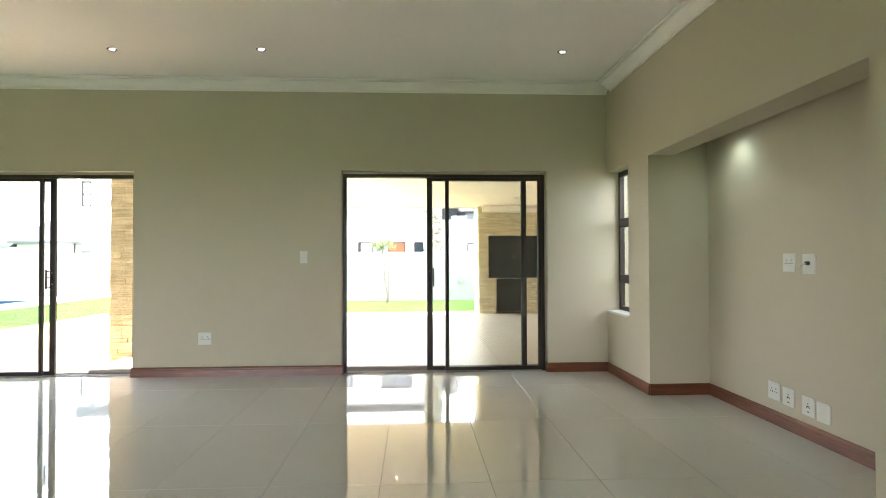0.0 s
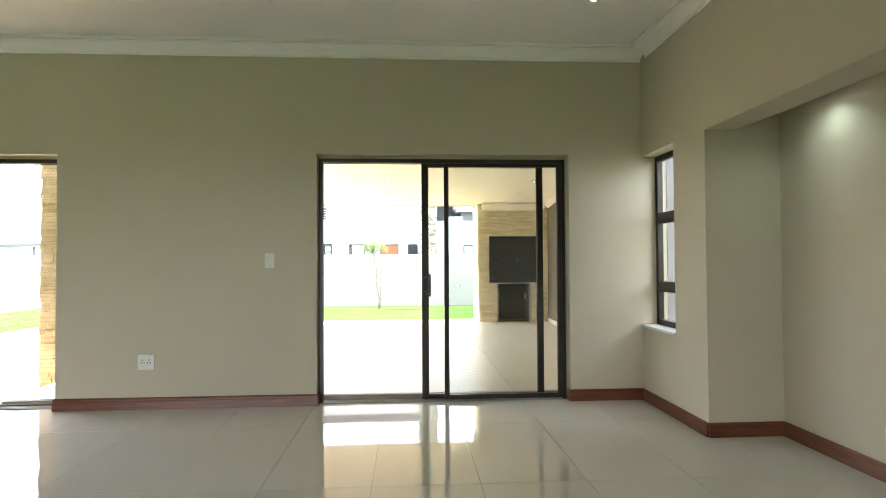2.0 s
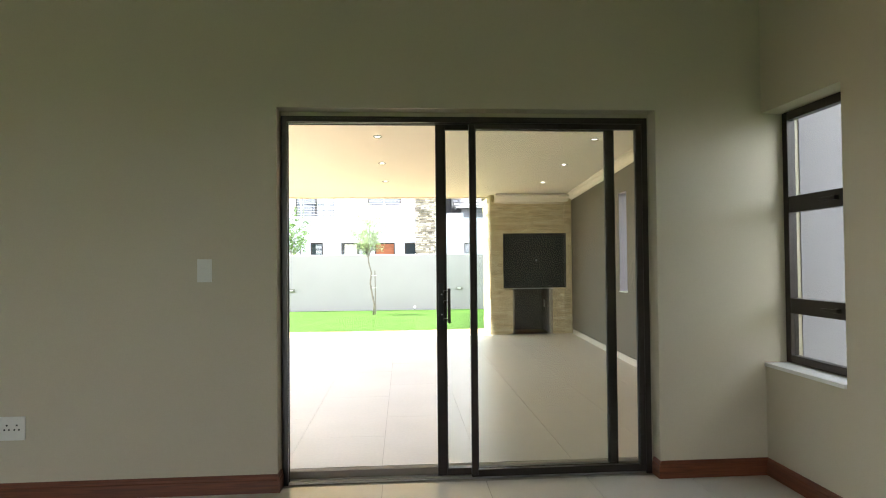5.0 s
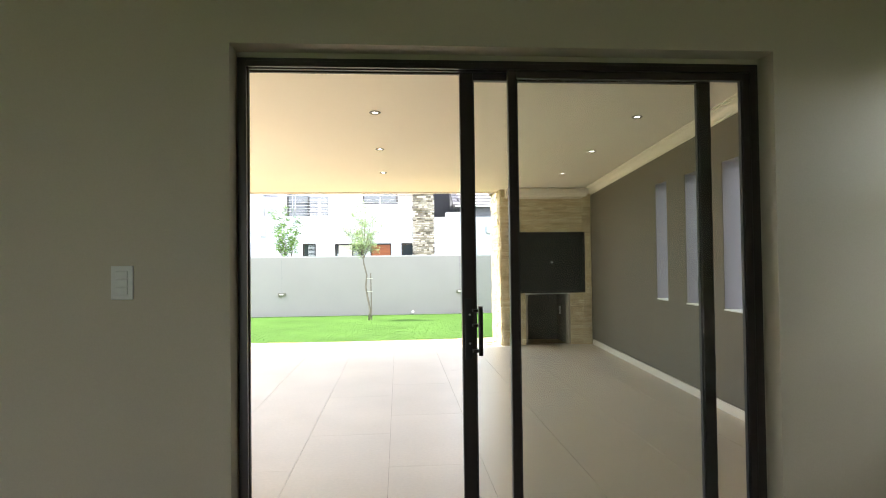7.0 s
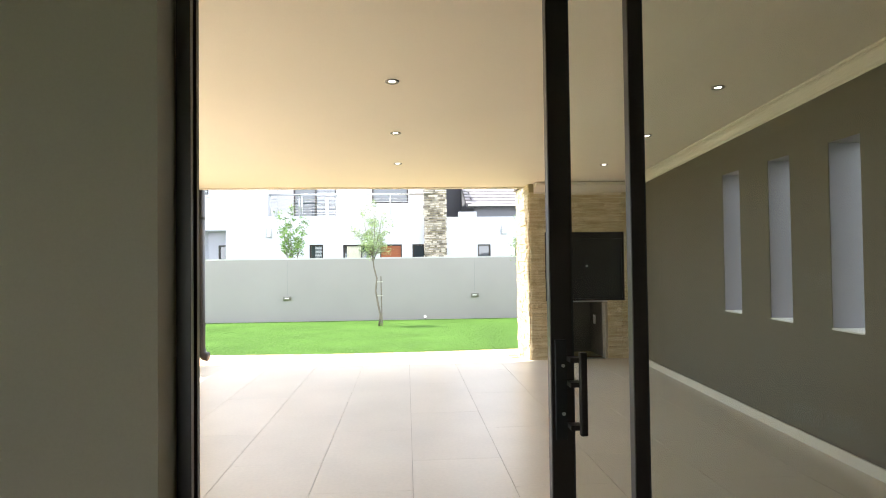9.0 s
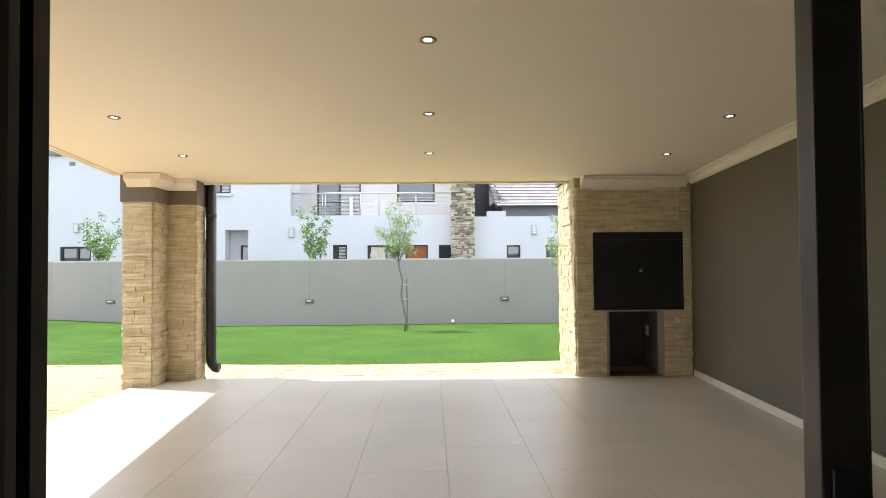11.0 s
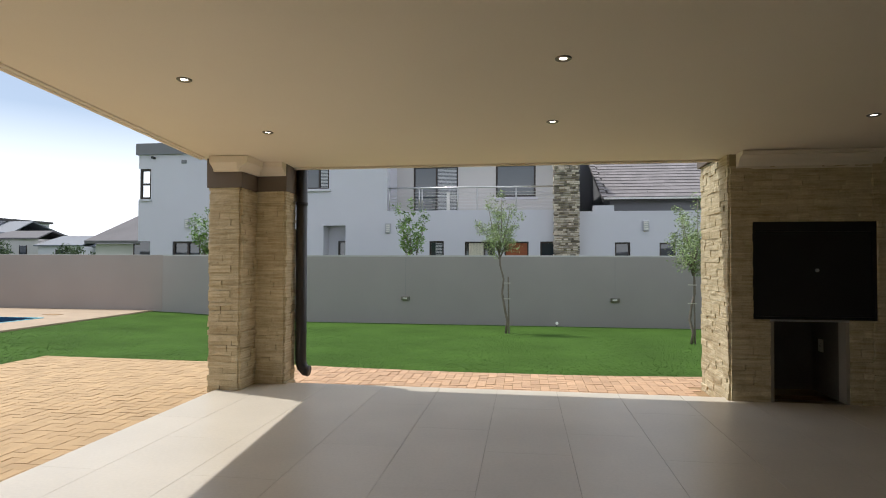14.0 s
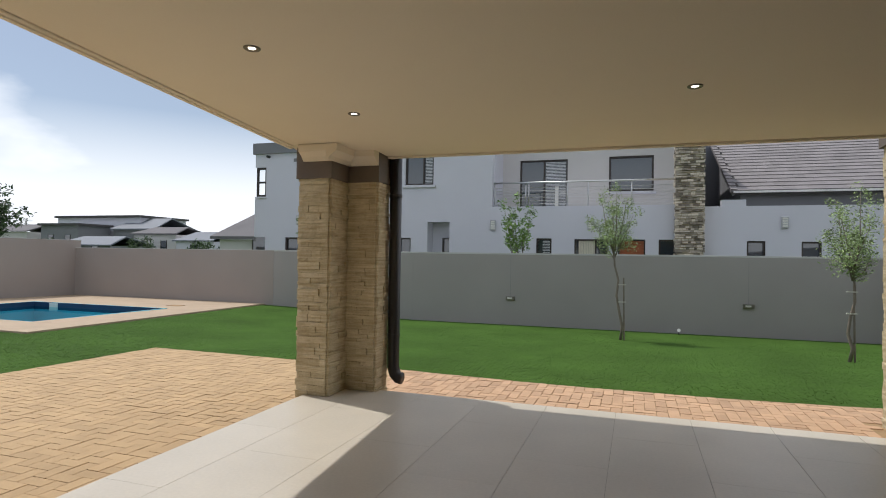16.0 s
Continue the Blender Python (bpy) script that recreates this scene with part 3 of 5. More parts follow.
while s < 5.9:
    e = min(s + 1.2, 5.99)
    bm = boxed(-0.012, 0, s + 0.0015, e - 0.0015, ZP, ZP + 0.075, bevel=0.002)
    bm.transform(turn)
    single("patio_skirting", bm, SKIRT_TILE, "cream tile skirting along the patio wall", "skirting", "structure")
    s = e if e > 5.95 else s + 1.2

bm = prism(bmesh.new(), [(roof_edge(YO), YO), (right_face(YO) + 0.02, YO), (right_face(13.72) + 0.02, 13.72), (roof_edge(13.72), 13.72)], patio_ceiling, lambda x, y: patio_ceiling(x, y) + 0.03)
single("patio_ceiling", bm, CREAM, "smooth cream painted patio ceiling", "ceiling", "structure")
bm = prism(bmesh.new(), [(roof_edge(YO), YO), (3.3, YO), (3.55, 14.35), (1.6, 14.35), (1.6, 13.76), (roof_edge(13.76), 13.76)], lambda x, y: patio_ceiling(x, y) + 0.032, 2.95)
single("patio_roof", bm, COLLAR, "flat brown-edged roof over the patio", "roof", "structure")
c0, c1 = patio_ceiling(0, YO), patio_ceiling(0, 13.47)
bm = bmesh.new()
run(bm, (right_face(YO), YO, c0 - 0.09), (right_face(13.47), 13.47, c1 - 0.09), [(0.8 * a, 0.8 * b) for a, b in CORNICE], (-1, 0.055, 0))
single("patio_cornice", bm, CREAM, "cream moulded cornice along the patio wall", "cornice", "structure")
bm = bmesh.new()
run(bm, (1.70, 13.46, c1 - 0.146), (2.93, 13.46, c1 - 0.146), [(1.3 * a, 1.3 * b) for a, b in CORNICE], (0, -1, 0))
single("patio_cornice", bm, CREAM, "cream moulded cornice over the stone fireplace", "cornice", "structure")
BEAD = [(0, -0.012), (0.030, -0.012), (0.034, -0.004), (0.052, 0.0), (0.056, 0.006), (0.056, 0.012), (0, 0.012)]
bm = bmesh.new()
run(bm, (roof_edge(YO), YO, patio_ceiling(0, YO) - 0.012), (roof_edge(13.1), 13.1, patio_ceiling(0, 13.1) - 0.012), BEAD, (1, 0.075, 0))
single("ceiling_trim", bm, CREAM, "thin cream bead along the patio ceiling edge", "trim", "structure")
bm = bmesh.new()
run(bm, (-2.75, 13.72, patio_ceiling(0, 13.72) - 0.02), (1.63, 13.72, patio_ceiling(0, 13.72) - 0.02), [(0, 0), (0.04, 0), (0.04, 0.02), (0, 0.02)], (0, -1, 0))
single("ceiling_trim", bm, CREAM, "thin cream bead along the patio ceiling edge", "trim", "structure")
for y in (8.3, 9.66, 10.93, 12.18):
    for x0, k in ((-2.36, 0.04), (-0.06, 0.0), (2.19, 0.03)):
        x = x0 + (k * (y - 10.9) if x0 > 0 else -k * 0.6 * (y - 10.9))
        y_ = y + (0.07 if x0 < -1 or x0 > 1 else 0.0)
        downlight(x, y_, patio_ceiling(x, y_), LENS, "lit recessed downlight with a steel ring in cream ceiling", tilt=-0.04)

# stone pieces: four rough-faced blocks of unit size, shared by all
ROCKS = []
for k in range(5):
    bm = bmesh.new()
    r = random.Random(k)
    g = {}
    for i in range(4):
        for j in range(3):
            edge = i in (0, 3) or j in (0, 2)
            g[i, j] = bm.verts.new((i / 3 - 0.5 + (0 if i in (0, 3) else r.uniform(-.06, .06)), -1.0 + (r.uniform(0.0, 0.14) if edge else r.uniform(-0.1, 0.15)), j / 2 - 0.5))
    bk = {}
    for i in (0, 3):
        for j in (0, 2):
            bk[i, j] = bm.verts.new((i / 3 - 0.5, 0, j / 2 - 0.5))
    for i in range(3):
        for j in range(2):
            bm.faces.new((g[i, j], g[i + 1, j], g[i + 1, j + 1], g[i, j + 1]))
    bm.faces.new((bk[0, 0], bk[3, 0], g[3, 0], g[2, 0], g[1, 0], g[0, 0]))
    bm.faces.new((bk[0, 2], g[0, 2], g[1, 2], g[2, 2], g[3, 2], bk[3, 2]))
    bm.faces.new((bk[0, 0], g[0, 0], g[0, 1], g[0, 2], bk[0, 2]))
    bm.faces.new((bk[3, 0], bk[3, 2], g[3, 2], g[3, 1], g[3, 0]))
    ROCKS.append(finish("stone", bm, STONE))


def clad(parent, p0, p1, z0, z1, holes=(), seed=1, lo=0.028, hi=0.07, proud=(0.012, 0.036), lmin=0.08, lmax=0.30, meshes=None):
    """Courses of rough stone strips on the face from p0 to p1 of the plan (stone faces to the right of that way)."""
    meshes = meshes or ROCKS
    r = random.Random(seed)
    a, b = Vector((*p0, 0)), Vector((*p1, 0))
    u = (b - a).normalized()
    L = (b - a).length
    out = Vector((u.y, -u.x, 0))
    z = z0
    while z < z1 - 0.01:
        h = min(r.uniform(lo, hi), z1 - z)
        if z1 - z - h < 0.02:
            h = z1 - z
        for q in holes:
            for c in q[2:]:
                if z + 0.001 < c < z + h + 0.015:
                    h = c - z
        spans = [(0.0, L)]
        for q0, q1, c0, c1 in holes:
            if c0 < z + h / 2 < c1:
                spans = [s for x, y in spans for s in ((x, min(y, q0)), (max(x, q1), y)) if s[1] - s[0] > 0.01]
        for x, y in spans:
            while x < y - 0.005:
                w = r.uniform(lmin, lmax)
                if y - x - w < lmin * 0.7:
                    w = y - x
                d = r.uniform(*proud)
                o = new("stone", meshes[r.randrange(len(meshes))])
                c = a + u * (x + w / 2)
                m = Matrix.Identity(4)
                m.col[0][:3], m.col[1][:3], m.col[2][:3], m.col[3][:3] = u * (w - 0.0018), -out * d, (0, 0, h - 0.0018), (c.x, c.y, z + h / 2)
                hang(o, parent)
                o.matrix_basis = m
                x += w
        z += h


# pier beside the yard door
side_pier = thing("stone_pier", (-3.24, 8.45, -0.05), "square patio pier clad in rough yellow sandstone beside the door", "pillar")
part("core", boxed(-3.43, -3.08, 8.30, 8.62, -0.1, 2.54), MORTAR, side_pier)
clad(side_pier, (-3.43, 8.30), (-3.08, 8.30), -0.04, 2.52, seed=31, lo=0.045, hi=0.1)
clad(side_pier, (-3.43, 8.62), (-3.43, 8.30), -0.04, 2.52, seed=32, lo=0.045, hi=0.1)
clad(side_pier, (-3.08, 8.30), (-3.08, 8.62), ZP, 2.52, seed=33, lo=0.06, hi=0.12)

# corner pier: two blocks set as a step
pier = thing("stone_pier", (-3.1, 13.5, -0.05), "corner pier clad in rough yellow sandstone strips", "pillar")
bm = prism(bmesh.new(), [(-3.416, 13.18), (-3.11, 13.18), (-3.11, 13.53), (-2.79, 13.53), (-2.79, 13.80), (-3.416, 13.80)], -0.1, 2.09)
part("core", bm, MORTAR, pier)
bm = prism(bmesh.new(), [(-3.45, 13.145), (-3.075, 13.145), (-3.075, 13.495), (-2.755, 13.495), (-2.755, 13.83), (-3.45, 13.83)], 2.075, 2.37)
part("collar", bm, COLLAR, pier, "smooth brown painted band")
bm = bmesh.new()
prof = [(0, 0), (0.02, 0), (0.035, 0.02), (0.06, 0.035), (0.085, 0.05), (0.09, 0.09), (0.0, 0.09)]
prof = [(1.25 * a, 1.55 * b) for a, b in prof]
for a, b, sd in (((-3.365, 13.145, 0), (-3.075, 13.145, 0), (0, -1, 0)), ((-3.075, 13.035, 0), (-3.075, 13.495, 0), (1, 0, 0)), ((-3.075, 13.495, 0), (-2.76, 13.495, 0), (0, -1, 0))):
    zz = patio_ceiling(0, 13.3) - 0.135
    run(bm, (a[0], a[1], zz), (b[0], b[1], zz), prof, sd)
part("cornice", bm, CREAM, pier, "cream moulding under the ceiling")
clad(pier, (-3.416, 13.18), (-3.11, 13.18), -0.02, 2.075, seed=2)
clad(pier, (-3.11, 13.18), (-3.11, 13.53), -0.02, 2.075, seed=3)
clad(pier, (-3.11, 13.53), (-2.79, 13.53), -0.02, 2.075, seed=4)
clad(pier, (-2.79, 13.53), (-2.79, 13.80), -0.02, 2.075, seed=5)
clad(pier, (-3.416, 13.80), (-3.416, 13.18), -0.05, 2.075, seed=6)

dp = thing("downpipe", (-2.68, 13.83, 0.12), "charcoal plastic rainwater downpipe beside the stone pier", "downpipe")
bm = bmesh.new()
tube(bm, [(-2.70, 13.79, 2.36), (-2.70, 13.79, 0.30), (-2.698, 13.79, 0.24), (-2.68, 13.79, 0.18), (-2.64, 13.78, 0.145), (-2.60, 13.775, 0.14)], [0.060] * 6, 16)
part("pipe", bm, PIPE, dp, smooth=True)
for z in (0.55, 1.95):
    bm = bmesh.new()
    tube(bm, [(-2.70, 13.79, z), (-2.70, 13.79, z + 0.03)], [0.065, 0.065], 16)
    part("collar", bm, PIPE, dp, smooth=False)

# barbecue block
bq = thing("stone_barbecue", (2.3, 13.9, -0.05), "built-in barbecue clad in rough yellow sandstone strips", "barbecue")
XB0, XB1, YB = 1.645, right_face(13.47), 13.475
bm = holed(bmesh.new(), XB0, XB1, YB, YB + 0.12, -0.1, 2.36, [(2.02, 2.64, ZP, 0.80), (1.84, 2.90, 0.815, 1.72)])
box(bm, XB0, XB0 + 0.12, YB + 0.12, 14.32, -0.1, 2.36)
box(bm, XB0, XB1, 14.2, 14.319, -0.1, 2.36)
part("core", bm, MORTAR, bq)
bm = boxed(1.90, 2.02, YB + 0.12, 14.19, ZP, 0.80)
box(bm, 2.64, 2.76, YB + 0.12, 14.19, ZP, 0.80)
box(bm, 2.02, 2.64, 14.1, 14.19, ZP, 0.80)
part("log_store", bm, DARK_PLASTER, bq, "dark plastered log store")
for a, b in ((1.99, 2.022), (2.638, 2.67)):
    part("log_store_edge", boxed(a, b, YB - 0.012, YB + 0.12, ZP, 0.795), STORE_EDGE, bq, "grey plaster edge")
part("slab", boxed(1.99, 2.67, YB - 0.015, 14.19, 0.795, 0.813, bevel=0.003), CHROME, bq, "thin grey shelf")
part("firebox_back", boxed(1.77, 2.99, YB + 0.13, YB + 0.16, 0.80, 1.74), BLACK, bq, "black steel firebox")
bm = holed(bmesh.new(), 1.84, 2.90, YB - 0.018, YB + 0.02, 0.815, 1.72, [(1.87, 2.87, 0.84, 1.63)])
part("fire_frame", bm, BLACK, bq, "black steel surround")
dr = part("fire_door", boxed(1.872, 2.868, YB - 0.008, YB + 0.008, 0.842, 1.628, bevel=0.003), BLACK, bq, "black sliding steel door")
bm = bmesh.new()
tube(bm, [(2.395, YB - 0.03, 1.27), (2.395, YB - 0.008, 1.27)], [0.016, 0.014], 14)
part("knob", bm, CHROME, dr, "small steel knob")
clad(bq, (1.645, YB), (XB1 - 0.14, YB), ZP, 2.25, holes=[(0.345, 1.02, -1, 0.80), (0.195, 1.255, 0.81, 1.72)], seed=8, lo=0.03, hi=0.08)
clad(bq, (XB1 - 0.14, YB), (XB1 - 0.012, YB), ZP, 2.35, holes=[(-0.01, 0.037, 0.81, 1.72)], seed=9, lo=0.05, hi=0.10, proud=(0.02, 0.055))
clad(bq, (1.645, 14.32), (1.645, YB), -0.05, 2.36, seed=10, lo=0.03, hi=0.075, proud=(0.012, 0.028), lmin=0.06, lmax=0.24)
plate("wall_socket", (2.64, 13.92, 0.52), (-1, 0, 0), 0.09, 0.125, "single", "white weatherproof socket inside the log store", "socket")

# ---- grounds ----
POOL = (-16.4, -11.75, 16.75, 20.25)
xs = sorted({*np.linspace(-30, 20, 51).round(2).tolist(), POOL[0], POOL[1], -2000, -600, -200, -90, -50, 40, 90, 200, 600, 2000})
ys = sorted({*np.linspace(-10, 30, 41).round(2).tolist(), POOL[2], POOL[3], -2000, -300, -60, 45, 70, 120, 300, 900, 2500})
verts = [(x, y, land(x, y) - 0.012) for y in ys for x in xs]
faces = []
nx = len(xs)
for j in range(len(ys) - 1):
    for i in range(nx - 1):
        cx, cy = (xs[i] + xs[i + 1]) / 2, (ys[j] + ys[j + 1]) / 2
        if POOL[0] < cx < POOL[1] and POOL[2] < cy < POOL[3]:
            continue
        if -8.3 < cx < 3 and -3 < cy < YI:
            continue
        faces.append((j * nx + i, j * nx + i + 1, (j + 1) * nx + i + 1, (j + 1) * nx + i))
me = bpy.data.meshes.new("ground")
me.from_pydata(verts, [], faces)
me.materials.append(SOIL)
tagged(new("ground", me), "green lawn ground reaching to the horizon", "ground", kind="structure")


def paving_edge(x):
    """The far edge of the paving along the lawn, a shallow curve."""
    if x < -4.6:
        return 15.1 - 0.025 * (x + 4.6)
    if x < -1.0:
        k = (x + 4.6) / 3.6
        return 15.1 - 0.21 * (k * k * (3 - 2 * k))
    return 14.89 + 0.035 * max(0, x + 0.2) ** 2


def is_paved(x, y):
    if -7.06 - 0.05 * (15.1 - y) <= x <= left_edge(y) - 0.01 and 7.6 <= y <= paving_edge(x):
        return True
    return 13.615 <= y <= paving_edge(x) and -7.06 <= x <= 6.5


def is_deck(x, y):
    return -18.25 <= x <= -10.3 - 0.065 * (y - 15.6) and 15.6 <= y <= 22.95


pts = [(-7.43, 7.6), (left_edge(7.6), 7.6), (left_edge(13.6), 13.6), (6.5, 13.6)] + [(x, paving_edge(x)) for x in np.linspace(6.5, -4.6, 24)] + [(-7.06, paving_edge(-7.06)), (-7.16, 13.0)]
paving = single("paving", prism(bmesh.new(), pts, -0.2, -0.040), SAND, "herringbone paving of orange clay bricks around the patio", "paving", "structure")

# lawn blades, one mesh
g = np.random.default_rng(3)
N = 230000
gx, gy = g.uniform(-13, 9, N), 23 - 10.2 * np.sqrt(g.uniform(0, 1, N)) ** 1.25
blades_v, blades_f = [], []
n = 0
for x, y in zip(gx, gy):
    if is_paved(x, y - 0.02) or is_deck(x, y) or is_paved(x, y) or y > 22.93 or (y < 13.75 and x > -7.2) or y < 11:
        continue
    z = land(x, y) - 0.014
    h = g.uniform(0.008, 0.018)
    a = g.uniform(0, 6.283)
    w = g.uniform(0.0025, 0.0055)
    lx, ly = g.normal(0, 0.03, 2)
    dx, dy = w * math.cos(a), w * math.sin(a)
    if dx * ly - dy * lx < 0:
        dx, dy = -dx, -dy
    blades_v += [(x - dx, y - dy, z), (x + dx, y + dy, z), (x + lx, y + ly, z + h)]
    blades_f.append((n, n + 1, n + 2))
    n += 3
me = bpy.data.meshes.new("lawn")
me.from_pydata(blades_v, [], blades_f)
me.materials.append(GRASS)
tagged(new("lawn", me), "short bright green mown lawn grass", "grass", kind="stuff")

# pool
pool = thing("swimming_pool", (-14, 18.5, -0.1), "rectangular swimming pool with clear blue water", "pool", kind="structure")
x0, x1, y0, y1 = POOL
zd = land(-14, 18) + 0.02
bm = boxed(x0, x1, y0, y1, -1.1, -1.0)
part("basin_floor", bm, POOL_FLOOR, pool, "turquoise plaster")
bm = boxed(x0, x0 + 0.05, y0, y1, -1.0, zd)
box(bm, x1 - 0.05, x1, y0, y1, -1.0, zd)
box(bm, x0 + 0.05, x1 - 0.05, y0, y0 + 0.05, -1.0, zd)
box(bm, x0 + 0.05, x1 - 0.05, y1 - 0.05, y1, -1.0, zd)
part("basin_wall", bm, POOL_FLOOR, pool, "turquoise plaster")
bm = boxed(x0 + 0.05, x0 + 0.06, y0 + 0.06, y1 - 0.06, zd - 0.2, zd)
box(bm, x1 - 0.06, x1 - 0.05, y0 + 0.06, y1 - 0.06, zd - 0.2, zd)
box(bm, x0 + 0.06, x1 - 0.06, y0 + 0.05, y0 + 0.06, zd - 0.2, zd)
box(bm, x0 + 0.06, x1 - 0.06, y1 - 0.06, y1 - 0.05, zd - 0.2, zd)
part("waterline", bm, POOL_TILE, pool, "dark blue mosaic band")
bm = bmesh.new()
bmesh.ops.create_grid(bm, x_segments=2, y_segments=2, size=0.5)
bm.transform(Matrix.Translation(((x0 + x1) / 2, (y0 + y1) / 2, zd - 0.13)) @ Matrix.Diagonal((x1 - x0 - 0.1, y1 - y0 - 0.1, 1, 1)))
w = part("water", bm, WATER, pool, "clear blue water")
w.visible_shadow = False
part("skimmer", boxed(-15.75, -15.45, y1 - 0.08, y1 - 0.05, zd - 0.2, zd - 0.02, bevel=0.006), PLATE, pool, "white skimmer opening")
bm = bmesh.new()
tube(bm, [(-12.1, 19.2, zd - 0.11), (-11.95, 19.6, zd - 0.1), (-11.85, 19.75, zd - 0.02)], [0.02] * 3, 8)
part("hose", bm, PLATE, pool, "white pool hose", smooth=True)
deck = thing("pool_paving", (-14, 19, -0.1), "pale terracotta paving around the swimming pool", "paving", kind="structure")
r = random.Random(5)
def deck_right(y):
    return -10.3 - 0.065 * (y - 15.6)
strips = [((-18.25, 15.6), (-10.3, 15.6), (deck_right(y0), y0), (-18.25, y0)), ((x1, y0), (deck_right(y0), y0), (deck_right(y1), y1), (x1, y1)),
          ((-18.25, y1), (deck_right(y1), y1), (deck_right(22.99), 22.99), (-18.25, 22.99)), ((-18.25, y0), (x0, y0), (x0, y1), (-18.25, y1))]
for poly in strips:
    bm = prism(bmesh.new(), poly, lambda x, y: land(x, y) - 0.15, lambda x, y: land(x, y) + 0.02)
    part("paved_strip", bm, COPING, deck)
(single("drain_cover", boxed(-12.5, -12.1, 21.0, 21.25, land(-12.3, 21) + 0.02, land(-12.3, 21) + 0.03, bevel=0.004), SAND, "brown drain cover set in the pool paving", "drain cover"))

# garden walls
single("garden_wall", boxed(-10.5, 14, 23.0, 23.2, -0.6, 1.46), GARDEN_WALL, "plastered grey garden wall behind the lawn", "garden wall", "structure")
single("garden_wall", boxed(-18.3, -10.505, 23.0, 23.2, -0.6, 1.485), PINK_WALL, "plastered warm grey garden wall behind the pool", "garden wall", "structure")
single("wall_coping", boxed(-18.3, 14, 22.995, 23.205, 1.487, 1.50, bevel=0.004), WALL_TOP, "pale coping on the garden wall", "coping", "structure")
single("wall_coping", boxed(-10.5, 14, 22.996, 23.204, 1.461, 1.486), WALL_TOP, "pale coping on the garden wall", "coping", "structure")
single("garden_wall", boxed(-18.5, -18.3, -8, 23.2, -0.6, 1.74), PINK_WALL, "taller warm grey garden wall beside the pool", "garden wall", "structure")
single("wall_coping", boxed(-18.505, -18.295, -8, 23.205, 1.741, 1.755), WALL_TOP, "pale coping on the garden wall", "coping", "structure")
single("side_boundary_wall", boxed(5.4, 5.6, -6, 23.0, -0.6, 1.9), SIDE_WALL, "pale lilac-grey boundary wall beside the house", "garden wall", "structure")
for x, z in ((-3.43, 0.345), (2.02, 0.362), (-8.9, 0.37)):
    lt = thing("garden_wall_light", (x, 22.98, z), "grey metal wall light with a white lens", "wall light", "garden wall lights")
    part("body", boxed(x - 0.115, x + 0.115, 22.955, 23.0, z - 0.05, z + 0.05, bevel=0.008), RING, lt)
    part("lens", boxed(x - 0.07, x + 0.05, 22.947, 22.957, z - 0.018, z + 0.022, bevel=0.004), PLATE, lt, "white lens")
    single("wall_joint", boxed(x - 0.0025, x + 0.0025, 22.996, 22.999, z + 0.055, 1.455), HOUSE_DARK, "thin vertical joint line in the garden wall", "joint", "structure")
for x in (-6.1, -10.5):
    single("wall_joint", boxed(x - 0.006, x + 0.006, 22.995, 22.999, -0.3, 1.455), GARDEN_WALL, "thin vertical joint line in the garden wall", "joint", "structure")
fl = thing("garden_spotlight", (0.54, 22.65, land(0, 22.65)), "small white garden spotlight on a spike in the lawn", "garden light")
bm = bmesh.new()
tube(bm, [(0.54, 22.65, land(0, 22.65) - 0.02), (0.54, 22.65, land(0, 22.65) + 0.05)], [0.01, 0.01], 8)
part("spike", bm, BLACK, fl)
bm = bmesh.new()
tube(bm, [(0.54, 22.70, land(0, 22.65) + 0.06), (0.54, 22.60, land(0, 22.65) + 0.10)], [0.02, 0.04], 14)
part("head", bm, PLATE, fl, "white round head")


# ---- trees ----
def leaf_cloud(verts, faces, c, radius, count, size, r):
    for _ in range(count):
        d = Vector((r.gauss(0, 1), r.gauss(0, 1), r.gauss(0, 1)))
        d = d.normalized() * radius * r.uniform(0.15, 1.0) ** 0.6
        p = Vector(c) + d
        a = Vector((r.gauss(0, 1), r.gauss(0, 1), r.gauss(0, .7))).normalized()
        b = a.orthogonal().normalized()
        b = (Matrix.Rotation(r.uniform(0, 6.28), 3, a) @ b)
        s = size * r.uniform(0.6, 1.3)
        n = len(verts)
        verts += [p - a * s, p + b * s * 0.34, p + a * s, p - b * s * 0.34]
        faces.append((n, n + 1, n + 2, n + 3))


